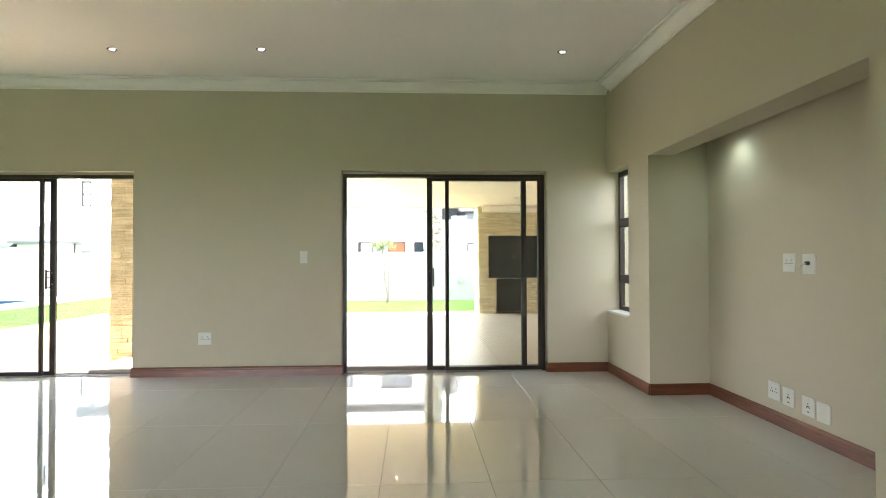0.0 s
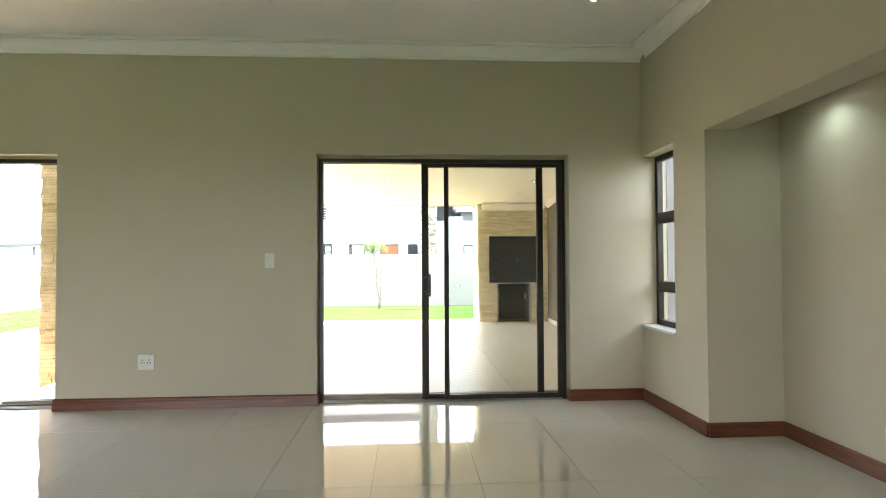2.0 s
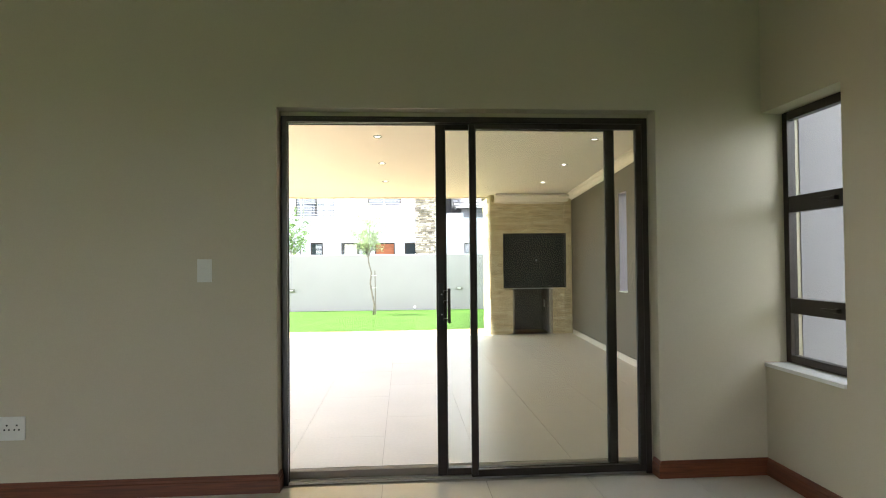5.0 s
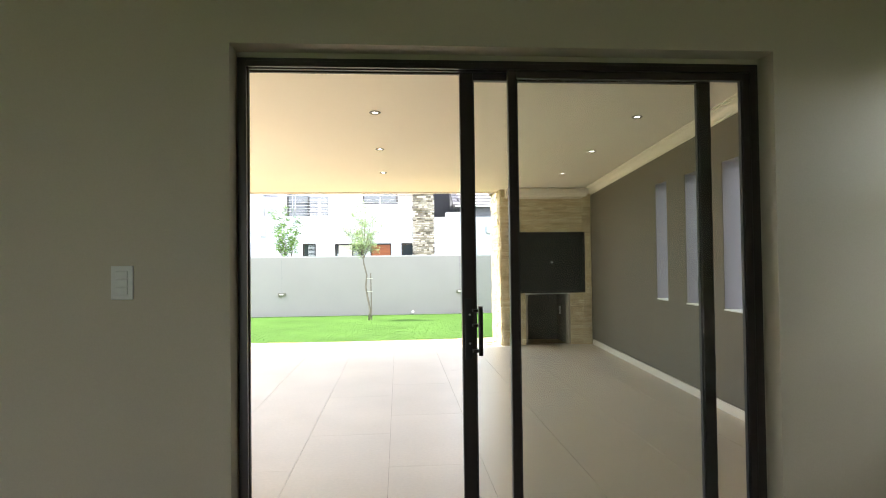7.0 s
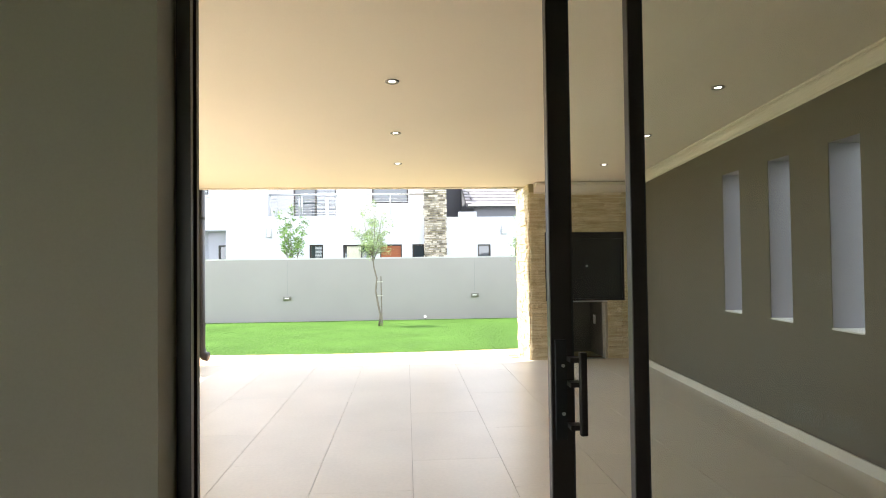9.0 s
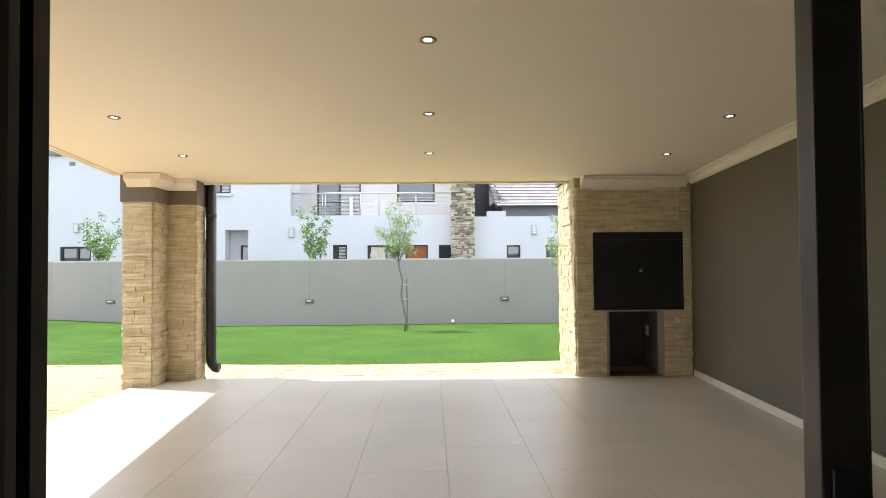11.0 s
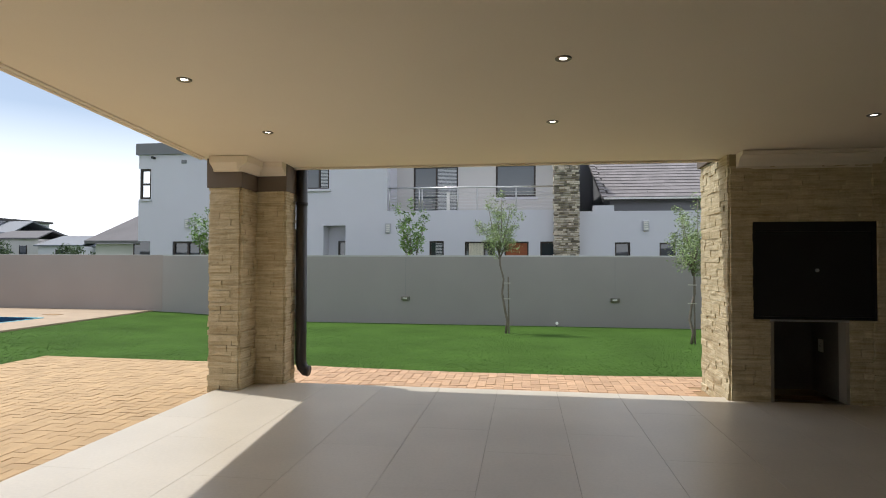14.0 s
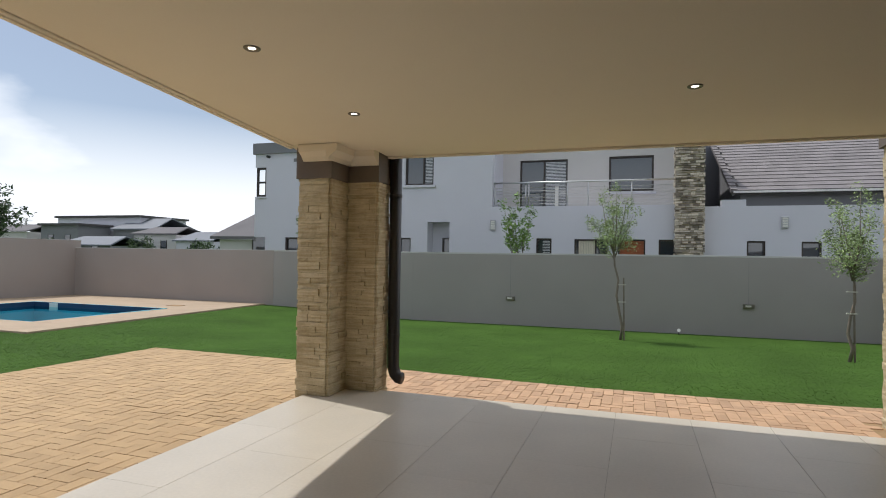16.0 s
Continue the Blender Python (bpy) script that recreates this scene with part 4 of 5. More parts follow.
def tree(loc, height, fork, spread, leaves, size, material, label, seed, trunk=0.023, lean=(0, 0), stems=1, crown_low=None, stake=False):
    r = random.Random(seed)
    x, y, z = loc
    t = thing("tree", loc, label, "tree")
    bm = bmesh.new()
    tips = []
    for k in range(stems):
        ox = (k - (stems - 1) / 2) * 0.05
        base = Vector((x + ox * 0.6, y, z - 0.05))
        pts = [base + Vector((ox * 2 * i / 6 + lean[0] * i / 6 + r.uniform(-.055, .055), lean[1] * i / 6 + r.uniform(-.03, .03), (fork + 0.05) * i / 6)) for i in range(7)]
        tube(bm, pts, [trunk * (1 - 0.45 * i / 6) for i in range(7)], 8)
        tips.append(pts[-1])
    part("trunk", bm, BARK, t, smooth=True)
    verts, faces = [], []
    low = crown_low if crown_low is not None else fork
    for k in range(11):
        a = k * 2.4 + r.uniform(-.4, .4)
        start = tips[k % len(tips)] + Vector((0, 0, -r.uniform(0, fork * 0.12)))
        h = low + (height - low) * (0.12 + 0.86 * k / 10)
        reach = spread * (0.95 - 0.6 * abs(k / 10 - 0.4)) * r.uniform(0.6, 1.0)
        end = Vector((start.x + math.cos(a) * reach, start.y + math.sin(a) * reach, z + h))
        mid = start.lerp(end, 0.5) + Vector((r.uniform(-.05, .05), r.uniform(-.05, .05), -0.04 * (h - low)))
        bm = bmesh.new()
        tube(bm, [start, mid, end], [trunk * 0.45, trunk * 0.28, trunk * 0.12], 6)
        part("branch", bm, BARK, t, smooth=True)
        for q in range(5):
            f = 0.45 + 0.55 * q / 4
            c = start.lerp(end, f) + Vector((r.gauss(0, .09), r.gauss(0, .09), r.gauss(0, .08))) * spread * 1.3
            leaf_cloud(verts, faces, c, spread * r.uniform(0.22, 0.42), leaves // 55, size, r)
    me = bpy.data.meshes.new("crown")
    me.from_pydata([tuple(v) for v in verts], [], faces)
    me.materials.append(material)
    hang(new("crown", me), t)
    if stake:
        bm = bmesh.new()
        tube(bm, [(x + 0.07, y, z - 0.1), (x + 0.05, y, z + 1.25)], [0.016, 0.014], 8)
        part("stake", bm, BARK, t, "thin wooden stake")
        for h in (0.75, 1.1):
            part("tie", boxed(x - 0.05, x + 0.1, y - 0.025, y + 0.025, z + h, z + h + 0.018), ROPE, t)
    return t


tree((-0.68, 20.7, land(0, 20.7)), 3.06, 1.82, 0.48, 4200, 0.027, LEAF_PALE, "slender young tree with pale feathery crown in lawn", 11, trunk=0.03, lean=(-0.10, 0), stems=1, stake=True)
tree((2.86, 19.26, land(3, 19.26)), 2.72, 1.45, 0.50, 4200, 0.027, LEAF_PALE, "slender young tree with pale green crown beside stone pier", 12, trunk=0.03, lean=(0.07, 0), stems=1, stake=True)
tree((-3.5, 24.2, -0.35), 3.45, 2.0, 0.5, 1500, 0.05, LEAF, "young bright green tree rising behind garden wall", 13, crown_low=1.9, stems=3)
tree((-9.9, 24.3, -0.35), 3.2, 1.9, 0.5, 1500, 0.05, LEAF, "young bright green tree behind the garden wall", 14, crown_low=1.9, stems=3)
tree((-48.8, 40, -0.4), 7.4, 2.8, 2.4, 3300, 0.2, LEAF_DARK, "dark leafy tree in a distant garden", 15, trunk=0.14)

# ---- neighbouring house ----
nb = thing("neighbour_house", (-4, 27.5, -0.4), "two-storey pale grey rendered house with balcony and stone chimney", "house")
LOW = [(-8.22, -7.78, 1.1, 2.02), (-7.17, -6.38, -0.3, 2.56), (-3.45, -2.96, 1.1, 2.02), (-2.25, -1.24, 0.9, 2.0), (-0.93, -0.14, 0.2, 2.0), (0.24, 0.74, 1.1, 2.0),
       (2.62, 3.10, 1.1, 1.97), (4.0, 4.5, 1.1, 1.96)]
bm = holed(bmesh.new(), -10.0, -4.92, 27.0, 27.3, -0.5, 5.6, [LOW[0], LOW[1], (-8.01, -6.98, 3.84, 4.85)])
part("wall", bm, HOUSE, nb)
bm = holed(bmesh.new(), -4.92, 0.75, 27.0, 27.3, -0.5, 3.05, LOW[2:6])
part("wall", bm, HOUSE, nb)
bm = holed(bmesh.new(), 1.45, 12.0, 27.0, 27.3, -0.5, 2.98, LOW[6:])
part("wall", bm, HOUSE, nb)
part("wall", boxed(1.95, 2.6, 27.02, 27.28, 2.98, 3.17), HOUSE, nb)
part("wall", holed(bmesh.new(), -4.9, 1.45, 28.5, 28.7, 2.9, 5.6, [(-4.29, -2.65, 3.06, 4.79), (-1.29, 0.12, 3.65, 4.82)]), HOUSE_BEIGE, nb, "beige rendered balcony wall")
part("return_wall", boxed(-5.2, -4.9, 27.302, 28.5, 3.06, 5.6), HOUSE, nb)
part("balcony_floor", boxed(-4.9, 1.0, 27.302, 28.498, 2.85, 3.0), HOUSE, nb)
part("roof", prism(bmesh.new(), [(-10.2, 26.9), (-4.85, 26.9), (-4.85, 28.46), (1.6, 28.46), (1.6, 34), (-10.2, 34)], 5.6, 5.95), EAVE, nb)
part("rear_wall", boxed(-10.0, 1.4, 33.6, 33.9, -0.5, 5.6), HOUSE, nb)


def window(parent, x0, x1, y, z0, z1, bars=(), rails=(), inner=None, inner_mat=BLIND, t=0.05):
    w = part("window", boxed(x0, x1, y + 0.10, y + 0.13, z0, z1), PANE, parent)
    bm = boxed(x0, x0 + t, y + 0.05, y + 0.11, z0, z1)
    box(bm, x1 - t, x1, y + 0.05, y + 0.11, z0, z1)
    box(bm, x0 + t, x1 - t, y + 0.05, y + 0.11, z1 - t, z1)
    box(bm, x0 + t, x1 - t, y + 0.05, y + 0.11, z0, z0 + t)
    for b in bars:
        box(bm, b - t / 2, b + t / 2, y + 0.052, y + 0.108, z0 + t, z1 - t)
    for b in rails:
        box(bm, x0 + t, x1 - t, y + 0.053, y + 0.107, b - t / 2, b + t / 2)
    part("frame", bm, BRONZE, w)
    if inner:
        a, b = inner
        if inner_mat is BLIND:
            z = z1 - t - 0.03
            bm = bmesh.new()
            while z > z0 + t:
                box(bm, a, b, y + 0.085, y + 0.097, z - 0.022, z)
                z -= 0.05
            part("blind", bm, BLIND, w, "white slatted blind")
        else:
            bm = bmesh.new()
            x = a
            while x < b:
                box(bm, x, x + 0.045, y + 0.08 + 0.008 * math.sin(x * 60), y + 0.098, z0 + t, z1 - t)
                x += 0.05
            part("curtain", bm, CURTAIN, w, "cream gathered curtain")
    return w


window(nb, -8.22, -7.78, 27.0, 1.1, 2.02)
part("niche_back", boxed(-7.17, -6.38, 27.55, 27.6, -0.3, 2.56), HOUSE, nb)
part("niche_side", boxed(-7.2, -7.17, 27.302, 27.6, -0.3, 2.6), HOUSE, nb)
part("niche_side", boxed(-6.38, -6.35, 27.302, 27.6, -0.3, 2.6), HOUSE, nb)
part("niche_top", boxed(-7.2, -6.35, 27.302, 27.6, 2.56, 2.6), HOUSE, nb)
window(nb, -6.78, -6.385, 27.40, 0.0, 2.04)
window(nb, -3.45, -2.96, 27.0, 1.1, 2.02, inner=(-3.25, -3.02))
window(nb, -2.25, -1.24, 27.0, 0.9, 2.0, bars=(-1.6,), inner=(-2.12, -1.62), inner_mat=CURTAIN)
w = part("wooden_door", boxed(-0.93, -0.14, 27.10, 27.15, 0.2, 2.0), ORANGE, nb, "orange-brown wooden door")
bm = boxed(-0.93, -0.89, 27.05, 27.1, 0.2, 2.0)
box(bm, -0.18, -0.14, 27.05, 27.1, 0.2, 2.0)
box(bm, -0.89, -0.18, 27.05, 27.1, 1.95, 2.0)
part("frame", bm, BRONZE, w)
window(nb, 0.24, 0.74, 27.0, 1.1, 2.0)
window(nb, 2.62, 3.10, 27.0, 1.1, 1.97)
window(nb, 4.0, 4.5, 27.0, 1.1, 1.96)
window(nb, -8.01, -6.98, 27.0, 3.84, 4.85, bars=(-7.35,), inner=(-7.3, -7.05))
part("sill", boxed(-8.08, -6.9, 26.94, 27.0, 3.74, 3.83, bevel=0.01), HOUSE, nb)
window(nb, -4.29, -2.65, 28.5, 3.06, 4.79, bars=(-3.45,), inner=(-3.4, -2.72))
window(nb, -1.29, 0.12, 28.5, 3.65, 4.82, t=0.06)
part("sill", boxed(-1.36, 0.2, 28.44, 28.5, 3.55, 3.64, bevel=0.01), HOUSE, nb)
lamp_strip = part("light_strip", boxed(-3.06, -2.94, 28.40, 28.46, 3.12, 3.85, bevel=0.01), PLATE, nb, "white vertical light fitting")
rail = part("balcony_rail", tube(bmesh.new(), [(-4.89, 27.1, 3.83), (0.75, 27.1, 3.83)], [0.03, 0.03], 10), CHROME, nb, "stainless steel balcony rail", smooth=True)
for x in (-4.85, -3.82, -3.72, -2.5, -1.85, -0.55, 0.7):
    part("post", tube(bmesh.new(), [(x, 27.1, 3.04), (x, 27.1, 3.83)], [0.022, 0.022], 8), CHROME, rail, smooth=True)
for k in range(6):
    z = 3.14 + k * 0.105
    part("wire", tube(bmesh.new(), [(-4.85, 27.1, z), (0.72, 27.1, z)], [0.008, 0.008], 6), CHROME, rail)

# stone chimney of the house, with thin stacked slates
ch = part("chimney", boxed(0.72, 1.45, 26.72, 27.3, -0.5, 6.4), MORTAR, nb, "stacked slate stone chimney")
r = random.Random(21)
verts, faces = [], []


def slate_box(x0, x1, y0, y1, z0, z1):
    n = len(verts)
    for z in (z0, z1):
        verts.extend([(x0, y0, z), (x1, y0, z), (x1, y1, z), (x0, y1, z)])
    faces.extend([(n + a, n + b, n + c, n + d) for a, b, c, d in ((3, 2, 1, 0), (4, 5, 6, 7), (0, 1, 5, 4), (1, 2, 6, 5), (2, 3, 7, 6), (3, 0, 4, 7))])


z = 1.2
while z < 6.3:
    h = r.uniform(0.03, 0.085)
    x = 0.68
    while x < 1.46:
        w_ = min(r.uniform(0.06, 0.2), 1.49 - x)
        slate_box(x, x + w_ - 0.010, 26.72 - r.uniform(0.01, 0.09), 26.75, z + r.uniform(0, 0.008), z + h - r.uniform(0.006, 0.022))
        x += w_
    y = 26.70
    while y < 27.28:
        w_ = r.uniform(0.1, 0.3)
        slate_box(0.72 - r.uniform(0.01, 0.07), 0.75, y, y + w_ - 0.01, z, z + h - 0.01)
        y += w_
    z += h
me = bpy.data.meshes.new("slate")
me.from_pydata(verts, [], faces)
me.materials.append(STACK_JOINED)
tagged(hang(new("slate", me), ch), kind="stuff")


def lamp(x, y, z):
    l = thing("outdoor_wall_lamp", (x, y, z - 0.15), "grey bulkhead wall lamp with white slatted front", "wall lamp", "neighbour wall lamps")
    part("housing", boxed(x - 0.1, x + 0.1, y - 0.07, y, z - 0.17, z + 0.17, bevel=0.02), LAMP_GREY, l)
    for k in range(4):
        part("lens_strip", boxed(x - 0.065, x + 0.065, y - 0.082, y - 0.068, z - 0.13 + k * 0.07, z - 0.08 + k * 0.07, bevel=0.006), PLATE, l, "white lens")


for x, y, z in ((-4.87, 27.0, 2.45), (-1.75, 27.0, 2.46), (3.58, 27.0, 2.5), (-12.6, 27.6, 2.7)):
    lamp(x, y, z)

# tiled roof to the side, laid in overlapping courses
rf = thing("side_roof_building", (6.5, 30, -0.4), "lower house wing with grey tiled pitched roof", "house")
part("wall", boxed(2.65, 14, 28.35, 28.6, -0.5, 3.5), HOUSE_DARK, rf, "slate grey wall under the eaves")
part("gable", prism(bmesh.new(), [(2.66, 28.6), (2.9, 28.6), (2.9, 33.5), (2.66, 33.5)], -0.5, lambda x, y: 3.5 + (y - 28.3) * 0.43), HOUSE_DARK, rf)
part("fascia", boxed(2.40, 14, 27.98, 28.04, 3.47, 3.53), PLASTER_WHITE, rf, "white gutter board")
part("verge", prism(bmesh.new(), [(2.36, 28.0), (2.42, 28.0), (2.42, 33.5), (2.36, 33.5)], lambda x, y: 3.38 + (y - 28) * 0.45, lambda x, y: 3.52 + (y - 28) * 0.45), EAVE, rf)
part("rear_wall", boxed(0.6, 2.66, 33.5, 33.7, -0.5, 6.3), HOUSE_DARK, rf)
part("soffit", prism(bmesh.new(), [(2.42, 28.05), (14, 28.05), (14, 33.5), (2.42, 33.5)], lambda x, y: 3.40 + (y - 28) * 0.45, lambda x, y: 3.50 + (y - 28) * 0.45), EAVE, rf)
tile_me = finish("roof_tile", boxed(-0.165, 0.165, 0, 0.40, -0.012, 0.028), ROOF)
slope = math.atan(0.45)
for j in range(15):
    y = 28.0 + j * 0.355
    z = 3.535 + (y - 28.0) * 0.45
    for i in range(20):
        x = 2.60 + i * 0.335 + (0.167 if j % 2 else 0)
        o = hang(new("roof_tile", tile_me), rf)
        o.matrix_basis = Matrix.Translation((x, y, z)) @ Matrix.Rotation(slope - 0.06, 4, "X")

cap_me = finish("verge_tile", box(bmesh.new(), -0.07, 0.12, -0.01, 0.40, -0.075, 0.045, bevel=0.008), ROOF)
for j in range(15):
    y = 28.0 + j * 0.355
    o = hang(new("verge_tile", cap_me), rf)
    o.matrix_basis = Matrix.Translation((2.40, y, 3.55 + (y - 28.0) * 0.45)) @ Matrix.Rotation(slope - 0.09, 4, "X")

# wing of the neighbouring house
wg = thing("neighbour_wing", (-12.3, 28, -0.4), "tall pale grey rendered house wing with dark parapet band", "house")
part("wall", holed(bmesh.new(), -14.1, -10.0, 27.6, 27.9, -0.5, 5.28, [(-13.2, -12.1, 0.9, 2.04)]), HOUSE, wg)
part("corner_wall", boxed(-14.6, -14.1, 27.6, 27.9, 2.05, 3.62), HOUSE, wg)
part("corner_wall", boxed(-14.6, -14.1, 27.6, 27.9, 4.76, 5.28), HOUSE, wg)
part("side_wall", holed(bmesh.new(), 27.9, 36, -14.6, -14.3, -0.5, 5.28, [(27.9, 28.6, 3.62, 4.76), (27.9, 28.6, 0.9, 2.05)], "y"), HOUSE, wg)
part("parapet", boxed(-14.68, -9.9, 27.52, 36, 5.28, 5.70), HOUSE_DARK, wg, "slate grey parapet band")
part("roof_box", boxed(-13.6, -12.0, 30, 33, 5.70, 6.1), HOUSE_DARK, wg)
window(wg, -13.2, -12.1, 27.6, 0.9, 2.04, bars=(-12.6,), t=0.07)
bm = boxed(-14.57, -14.49, 27.65, 27.72, 3.62, 4.76)
box(bm, -14.18, -14.1, 27.65, 27.72, 3.62, 4.76)
box(bm, -14.49, -14.18, 27.65, 27.72, 4.68, 4.76)
box(bm, -14.49, -14.18, 27.65, 27.72, 4.15, 4.22)
box(bm, -14.49, -14.18, 27.65, 27.72, 3.62, 3.70)
part("corner_window", bm, BRONZE, wg, "dark framed corner window")
part("window_post", boxed(-14.57, -14.49, 28.5, 28.58, 3.62, 4.76), BRONZE, wg)
part("sill", boxed(-14.5, -14.05, 27.54, 27.6, 3.55, 3.61), HOUSE, wg)
part("vent", boxed(-12.87, -12.67, 27.58, 27.6, 4.93, 5.06), HOUSE_DARK, wg)
bm = boxed(-14.57, -14.12, 27.68, 27.74, 0.9, 2.05)
part("window", bm, PANE, wg)
bm = bmesh.new()
tube(bm, [(-13.97, 27.6, 5.16), (-13.97, 27.45, 5.16)], [0.05, 0.05], 10)
part("camera_housing", bm, BLACK, wg, "small black security camera")


def roofed(loc, w, d, h, rise, kind, wall_mat, roof_mat, label, windows=2):
    x, y, z = loc
    hs = thing("distant_house", loc, label, "house")
    part("wall", boxed(x - w / 2, x + w / 2, y, y + d, z, z + h), wall_mat, hs)
    o = 0.35
    bm = bmesh.new()
    if kind == "gable":
        prism(bm, [(x - w / 2 - o, y - o), (x + w / 2 + o, y - o), (x + w / 2 - w * 0.1, y + d / 2), (x - w / 2 + w * 0.1, y + d / 2)],
              lambda a, b: z + h + (rise if b > y + d / 4 else 0), lambda a, b: z + h + 0.15 + (rise if b > y + d / 4 else 0))
        prism(bm, [(x - w / 2 + w * 0.1, y + d / 2), (x + w / 2 - w * 0.1, y + d / 2), (x + w / 2 + o, y + d + o), (x - w / 2 - o, y + d + o)],
              lambda a, b: z + h + (rise if b < y + d * 0.75 else 0), lambda a, b: z + h + 0.15 + (rise if b < y + d * 0.75 else 0))
    elif kind == "mono":
        prism(bm, [(x - w / 2 - o, y - o), (x + w / 2 + o, y - o), (x + w / 2 + o, y + d + o), (x - w / 2 - o, y + d + o)],
              lambda a, b: z + h + rise * (a - x + w / 2) / w, lambda a, b: z + h + 0.2 + rise * (a - x + w / 2) / w)
    else:
        box(bm, x - w / 2 - o, x + w / 2 + o, y - o, y + d + o, z + h, z + h + 0.3)
    part("roof", bm, roof_mat, hs)
    for k in range(windows):
        wx = x - w / 2 + w * (k + 0.6) / (windows + 0.2)
        win_ = part("window", boxed(wx - 0.45, wx + 0.45, y - 0.06, y - 0.01, z + h * 0.55, z + h * 0.55 + 1.1), PANE, hs)
        bm = boxed(wx - 0.5, wx - 0.45, y - 0.08, y - 0.005, z + h * 0.55 - .05, z + h * 0.55 + 1.15)
        box(bm, wx + 0.45, wx + 0.5, y - 0.08, y - 0.005, z + h * 0.55 - .05, z + h * 0.55 + 1.15)
        part("frame", bm, BRONZE, win_)
    return hs


roofed((-18.9, 34.0, -0.4), 5.2, 5, 2.55, 1.45, "gable", HOUSE_BEIGE, ROOF_FAR, "single-storey beige house with grey hipped tiled roof", 1)
roofed((-76.5, 74, -0.4), 16, 9, 6.9, 0.3, "flat", HOUSE, EAVE, "distant white two-storey flat-roofed house", 3)
roofed((-76.5, 68, -0.4), 7, 5, 5.4, 0.3, "flat", HOUSE_DARK, EAVE, "distant grey flat-roofed modern house", 2)
roofed((-67.5, 72, -0.4), 7.4, 8, 5.0, 1.7, "gable", HOUSE_DARK, ROOF_PALE, "distant house with blue-grey sloping roof", 2)
roofed((-60.8, 69, -0.4), 7.0, 6, 4.2, 1.0, "gable", HOUSE_BEIGE, ROOF_FAR, "distant house with brown tiled roof", 2)
roofed((-62.5, 60, -0.4), 8.5, 6, 2.5, 1.1, "gable", HOUSE_DARK, ROOF_PALE, "distant low house with pale grey roof", 2)
roofed((-53.5, 68, -0.4), 5.6, 6, 3.3, 1.2, "gable", HOUSE, ROOF_PALE, "distant white house with pale pitched roof", 1)
roofed((-48.5, 70, -0.4), 4.5, 6, 3.2, 1.4, "gable", HOUSE, ROOF_PALE, "distant house with pale grey pitched roof", 1)
roofed((-90, 70, -0.4), 9, 8, 4.6, 1.2, "gable", HOUSE_BEIGE, ROOF_FAR, "distant house with dark tiled roof among trees", 2)
r = random.Random(33)
for x, y, rad, h in ((-51.5, 58, 1.7, 3.4), (-44.5, 59, 1.4, 3.2), (-41, 58, 1.1, 2.6), (-66, 58, 1.8, 3.4), (-69.5, 59, 1.6, 3.2), (-78, 60, 1.8, 4.0)):
    sh = thing("distant_bush", (x, y, -0.4), "dark green rounded bush beyond the garden wall", "bush", "distant bushes")
    bm = bmesh.new()
    tube(bm, [(x, y, -0.5), (x, y, 1.2)], [0.12, 0.06], 7)
    part("trunk", bm, BARK, sh)
    verts, faces = [], []
    for k in range(16):
        c = Vector((x + r.gauss(0, rad * 0.45), y + r.gauss(0, rad * 0.4), -0.4 + h * r.uniform(0.3, 0.92)))
        leaf_cloud(verts, faces, c, rad * 0.4, 60, 0.16, r)
    me = bpy.data.meshes.new("crown")
    me.from_pydata([tuple(v) for v in verts], [], faces)
    me.materials.append(LEAF_DARK)
    hang(new("crown", me), sh)

# ---- floor tiles, paving bricks ----
floor = single("floor", boxed(-8.0, 2.88, -3.0, YI + 0.17, -0.2, -0.004), GROUT, "polished cream porcelain tiled floor", "floor", "structure")


def tile_mesh(name, w, l, h, material):
    return finish(name, boxed(-w / 2, w / 2, -l / 2, l / 2, -h, 0, bevel=0.0015), material)


half_x = {}
for i in range(-14, 5):
    x0_, x1_ = max(-8.0, 0.055 + 0.6 * i), min(2.878, 0.055 + 0.6 * (i + 1))
    for j in range(-8, 2):
        y0_, y1_ = max(-3.0, 6.61 + 1.2 * (j - 0)), min(YI + 0.055, 6.61 + 1.2 * (j + 1))
        if y1_ - y0_ < 0.05 or x1_ - x0_ < 0.05:
            continue
        key = (round(x1_ - x0_, 3), round(y1_ - y0_, 3))
        if key not in half_x:
            half_x[key] = tile_mesh("tile", key[0] - 0.002, key[1] - 0.002, 0.008, TILE_IN)
        o = hang(new("tile", half_x[key]), floor)
        o.matrix_basis = Matrix.Translation(((x0_ + x1_) / 2, (y0_ + y1_) / 2, 0.0))
# patio tiles, staggered by half a length; those on the slanting edges are cut
for i in range(-6, 6):
    a, b = 0.045 + 0.587 * i, 0.045 + 0.587 * (i + 1)
    y = 7.377 - (0.50 if i % 2 else 0.0)
    while y < 13.60:
        y0_, y1_ = max(7.477, y), min(13.608, y + 1.2)
        y += 1.2
        if y1_ - y0_ < 0.03:
            continue
        lx0, lx1 = max(a, left_edge(y0_)), max(a, left_edge(y1_))
        rx0, rx1 = min(b, right_face(y0_)), min(b, right_face(y1_))
        if rx0 - lx0 < 0.02 or rx1 - lx1 < 0.02:
            continue
        bm = prism(bmesh.new(), [(lx0 + 0.0014, y0_ + 0.0008), (rx0 - 0.0014, y0_ + 0.0008), (rx1 - 0.0014, y1_ - 0.0008), (lx1 + 0.0014, y1_ - 0.0008)], ZP - 0.014, ZP)
        part("tile", bm, TILE_OUT, slab)

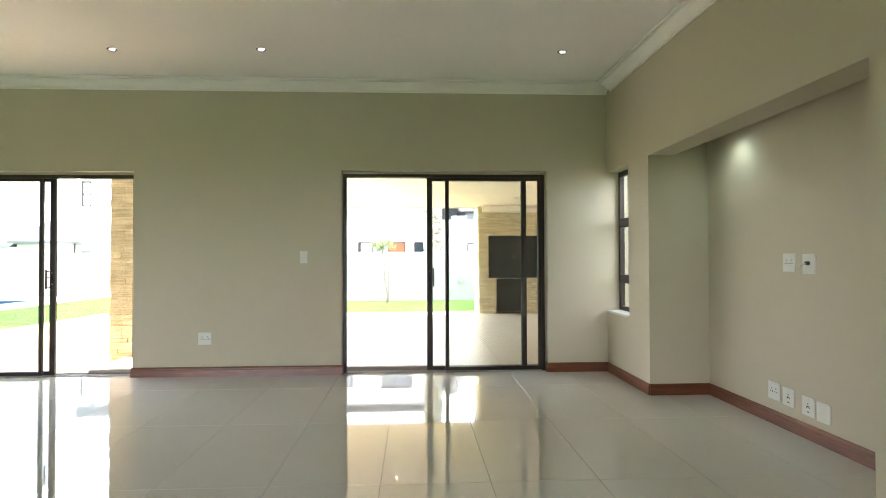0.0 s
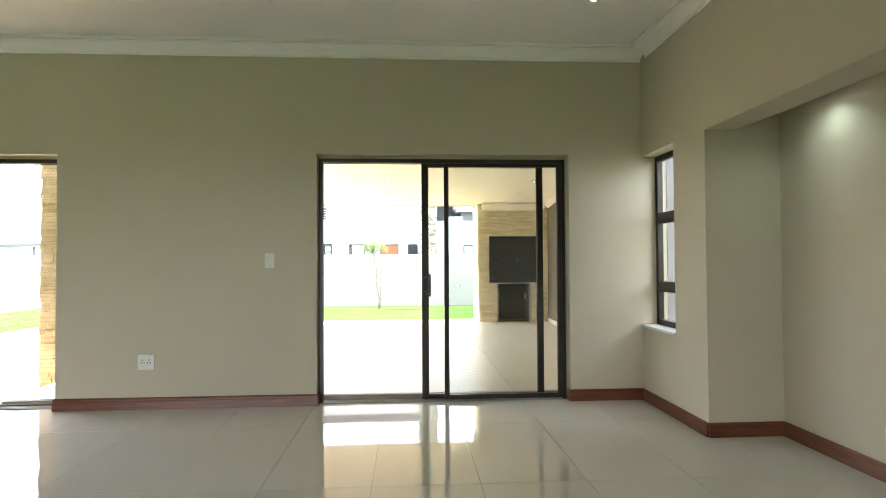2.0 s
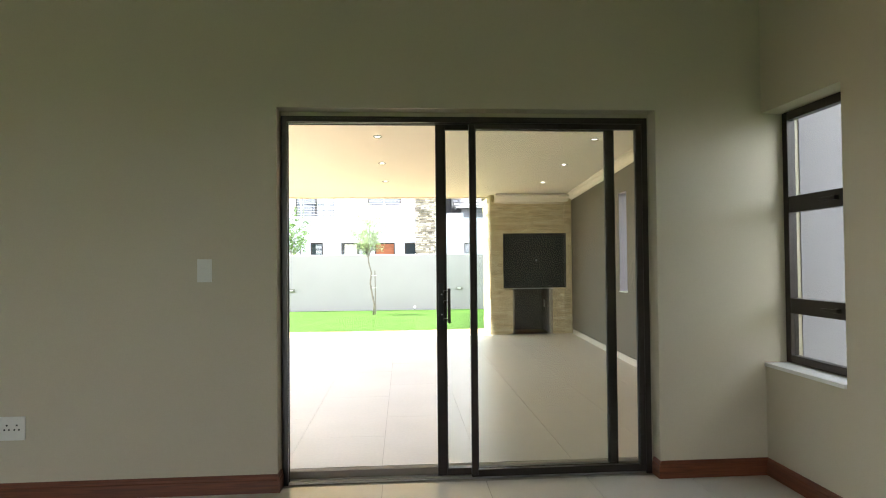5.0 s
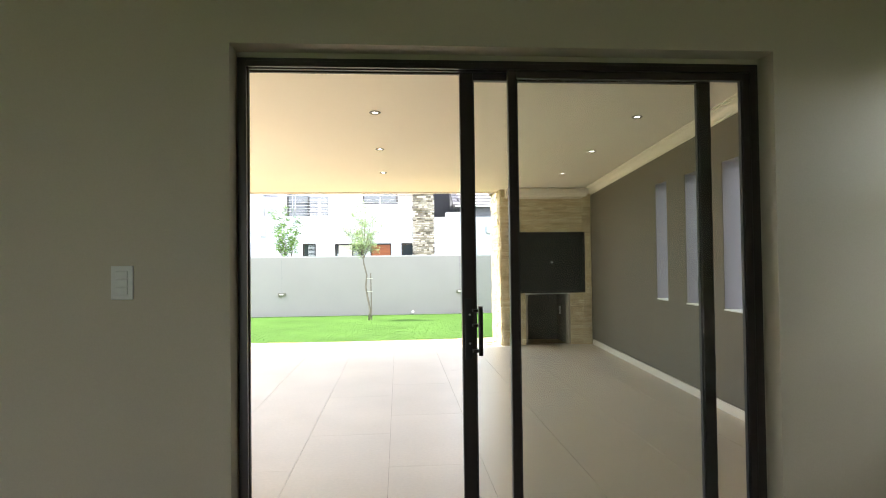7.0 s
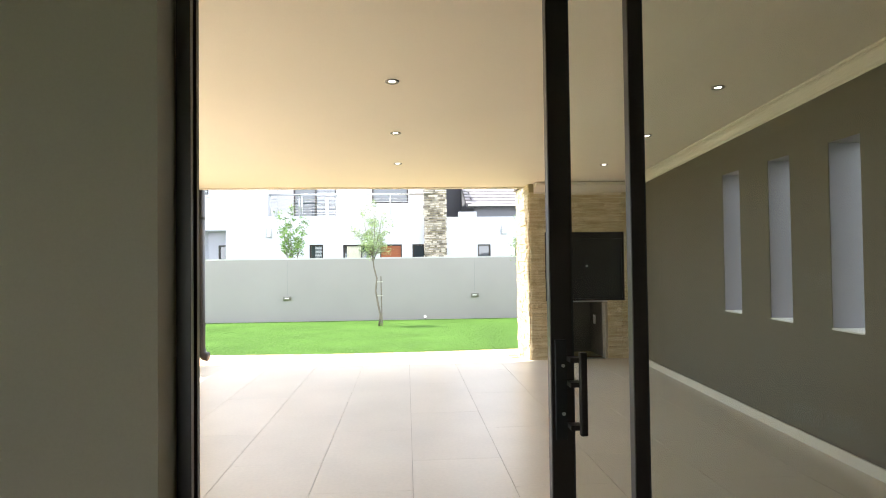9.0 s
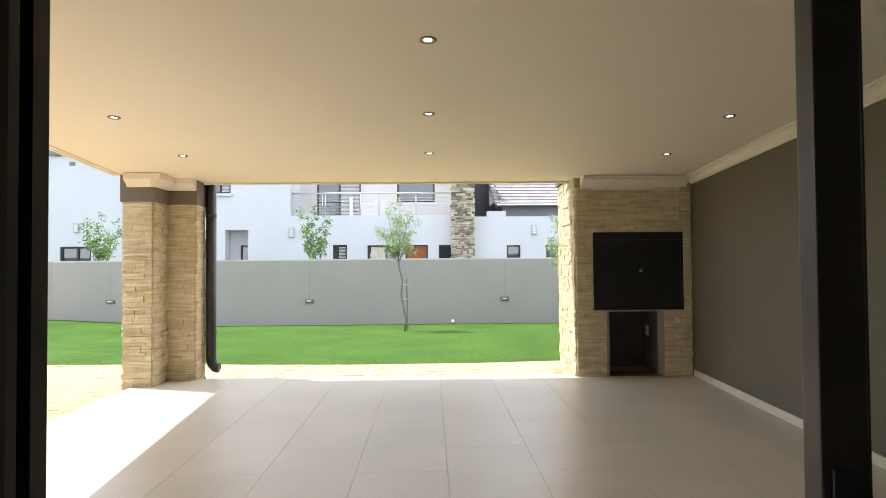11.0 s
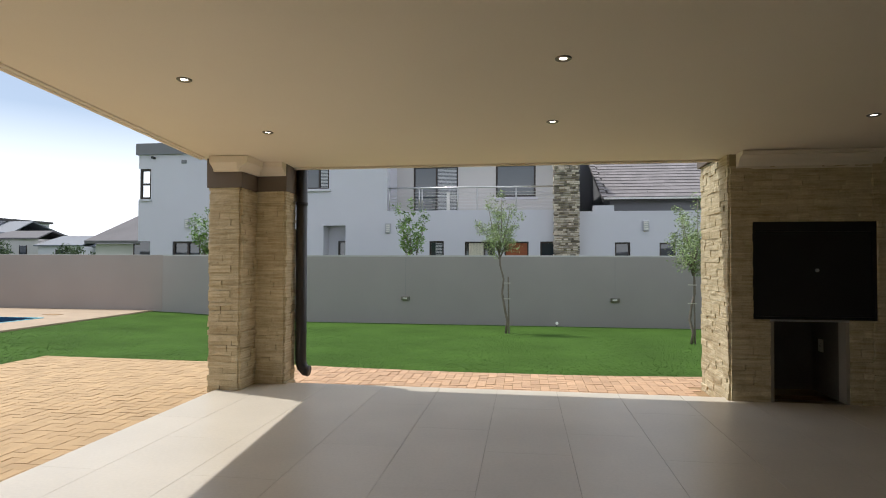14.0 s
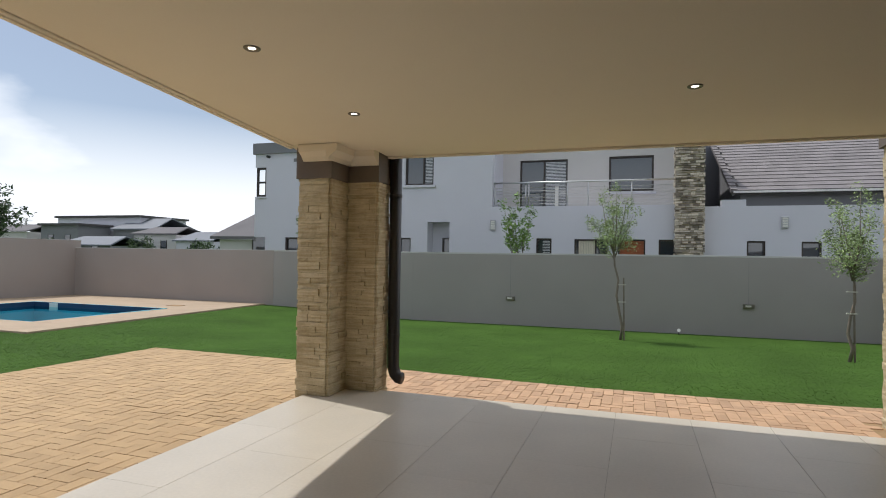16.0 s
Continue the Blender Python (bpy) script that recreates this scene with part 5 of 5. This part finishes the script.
# herringbone bricks: those nearest the patio singly, the rest joined
PW, PL = 0.1, 0.2
PA, PB = PL / 2 - 0.0016, PW / 2 - 0.0016
brick_me = finish("brick", boxed(-PL / 2 + 0.0016, PL / 2 - 0.0016, -PW / 2 + 0.0016, PW / 2 - 0.0016, -0.05, 0, bevel=0.003), PAVER)
near_strip, far_part = ([], []), ([], [])
singles = 0
r = random.Random(44)
cand = []
for j in range(-60, 60):
    for i in range(-40, 40):
        for kind in (0, 1):
            # unit cell of the herringbone
            bx_ = j * PW + i * 2 * PL * 1.0
            by_ = j * PW
            if kind == 0:
                u, v, rot = bx_ + PL / 2, by_ + PW / 2, 0.0
            else:
                u, v, rot = bx_ + PL + PW / 2, by_, 90.0
            x, y = -4.2 + u, 11.0 + v
            if -7.4 < x < 6.6 and 7.5 < y < 15.6:
                cand.append((x, y, rot))
for x, y, rot in cand:
    if not (is_paved(x, y) or is_paved(x, y - 0.1) or is_paved(x + 0.1, y) or is_paved(x - 0.1, y) or is_paved(x, y + 0.1)):
        continue
    if XB0 - 0.1 < x < 3.2 and y < 14.45:
        continue
    z = -0.033 + r.uniform(-0.002, 0.002)
    c_, s_ = math.cos(radians(rot)), math.sin(radians(rot))
    quad = [(x + c_ * p0 - s_ * p1, y + s_ * p0 + c_ * p1) for p0, p1 in ((-PA, -PB), (PA, -PB), (PA, PB), (-PA, PB))]
    if y < 13.5 or x < -3.46:
        sides = [(1, -0.05, 7.06 + 0.755), (0, -1, paving_edge(x))] + ([(-1, -0.018, left_edge(0))] if y < 13.8 else [])
    else:
        sl = (paving_edge(x + 0.1) - paving_edge(x - 0.1)) / 0.2
        sides = [(0, 1, -13.613), (sl, -1, paving_edge(x) - sl * x)]
    whole = True
    for a, b, c in sides:
        q = []
        for k in range(len(quad)):
            p, nx_ = quad[k], quad[(k + 1) % len(quad)]
            d0, d1 = a * p[0] + b * p[1] + c, a * nx_[0] + b * nx_[1] + c
            if d0 >= 0:
                q.append(p)
            if (d0 >= 0) != (d1 >= 0):
                f = d0 / (d0 - d1)
                q.append((p[0] + f * (nx_[0] - p[0]), p[1] + f * (nx_[1] - p[1])))
                whole = False
        quad = q
        if len(quad) < 3:
            break
    if len(quad) < 3:
        continue
    if whole and -5.1 < x < left_edge(y) and 9.6 < y < 12.3 and singles < 300:
        singles += 1
        o = hang(new("brick", brick_me), paving)
        o.matrix_basis = Matrix.Translation((x, y, z)) @ Matrix.Rotation(radians(rot), 4, "Z") @ Matrix.Rotation(r.uniform(-.006, .006), 4, "X")
        continue
    jv, jf = near_strip if x > -3.1 else far_part
    n, m_ = len(jv), len(quad)
    mx, my = sum(p[0] for p in quad) / m_, sum(p[1] for p in quad) / m_
    jv += [(px, py, z - 0.02) for px, py in quad]
    jv += [(px + (mx - px) * 0.035, py + (my - py) * 0.035, z + r.uniform(-.001, .001)) for px, py in quad]
    jf.append(tuple(n + m_ + k for k in range(m_)))
    jf += [(n + k, n + (k + 1) % m_, n + m_ + (k + 1) % m_, n + m_ + k) for k in range(m_)]
for (jv, jf), mt in ((near_strip, PAVER_RED), (far_part, PAVER_FAR)):
    me = bpy.data.meshes.new("brick_field")
    me.from_pydata(jv, [], jf)
    me.materials.append(mt)
    tagged(hang(new("brick_field", me), paving), kind="stuff")
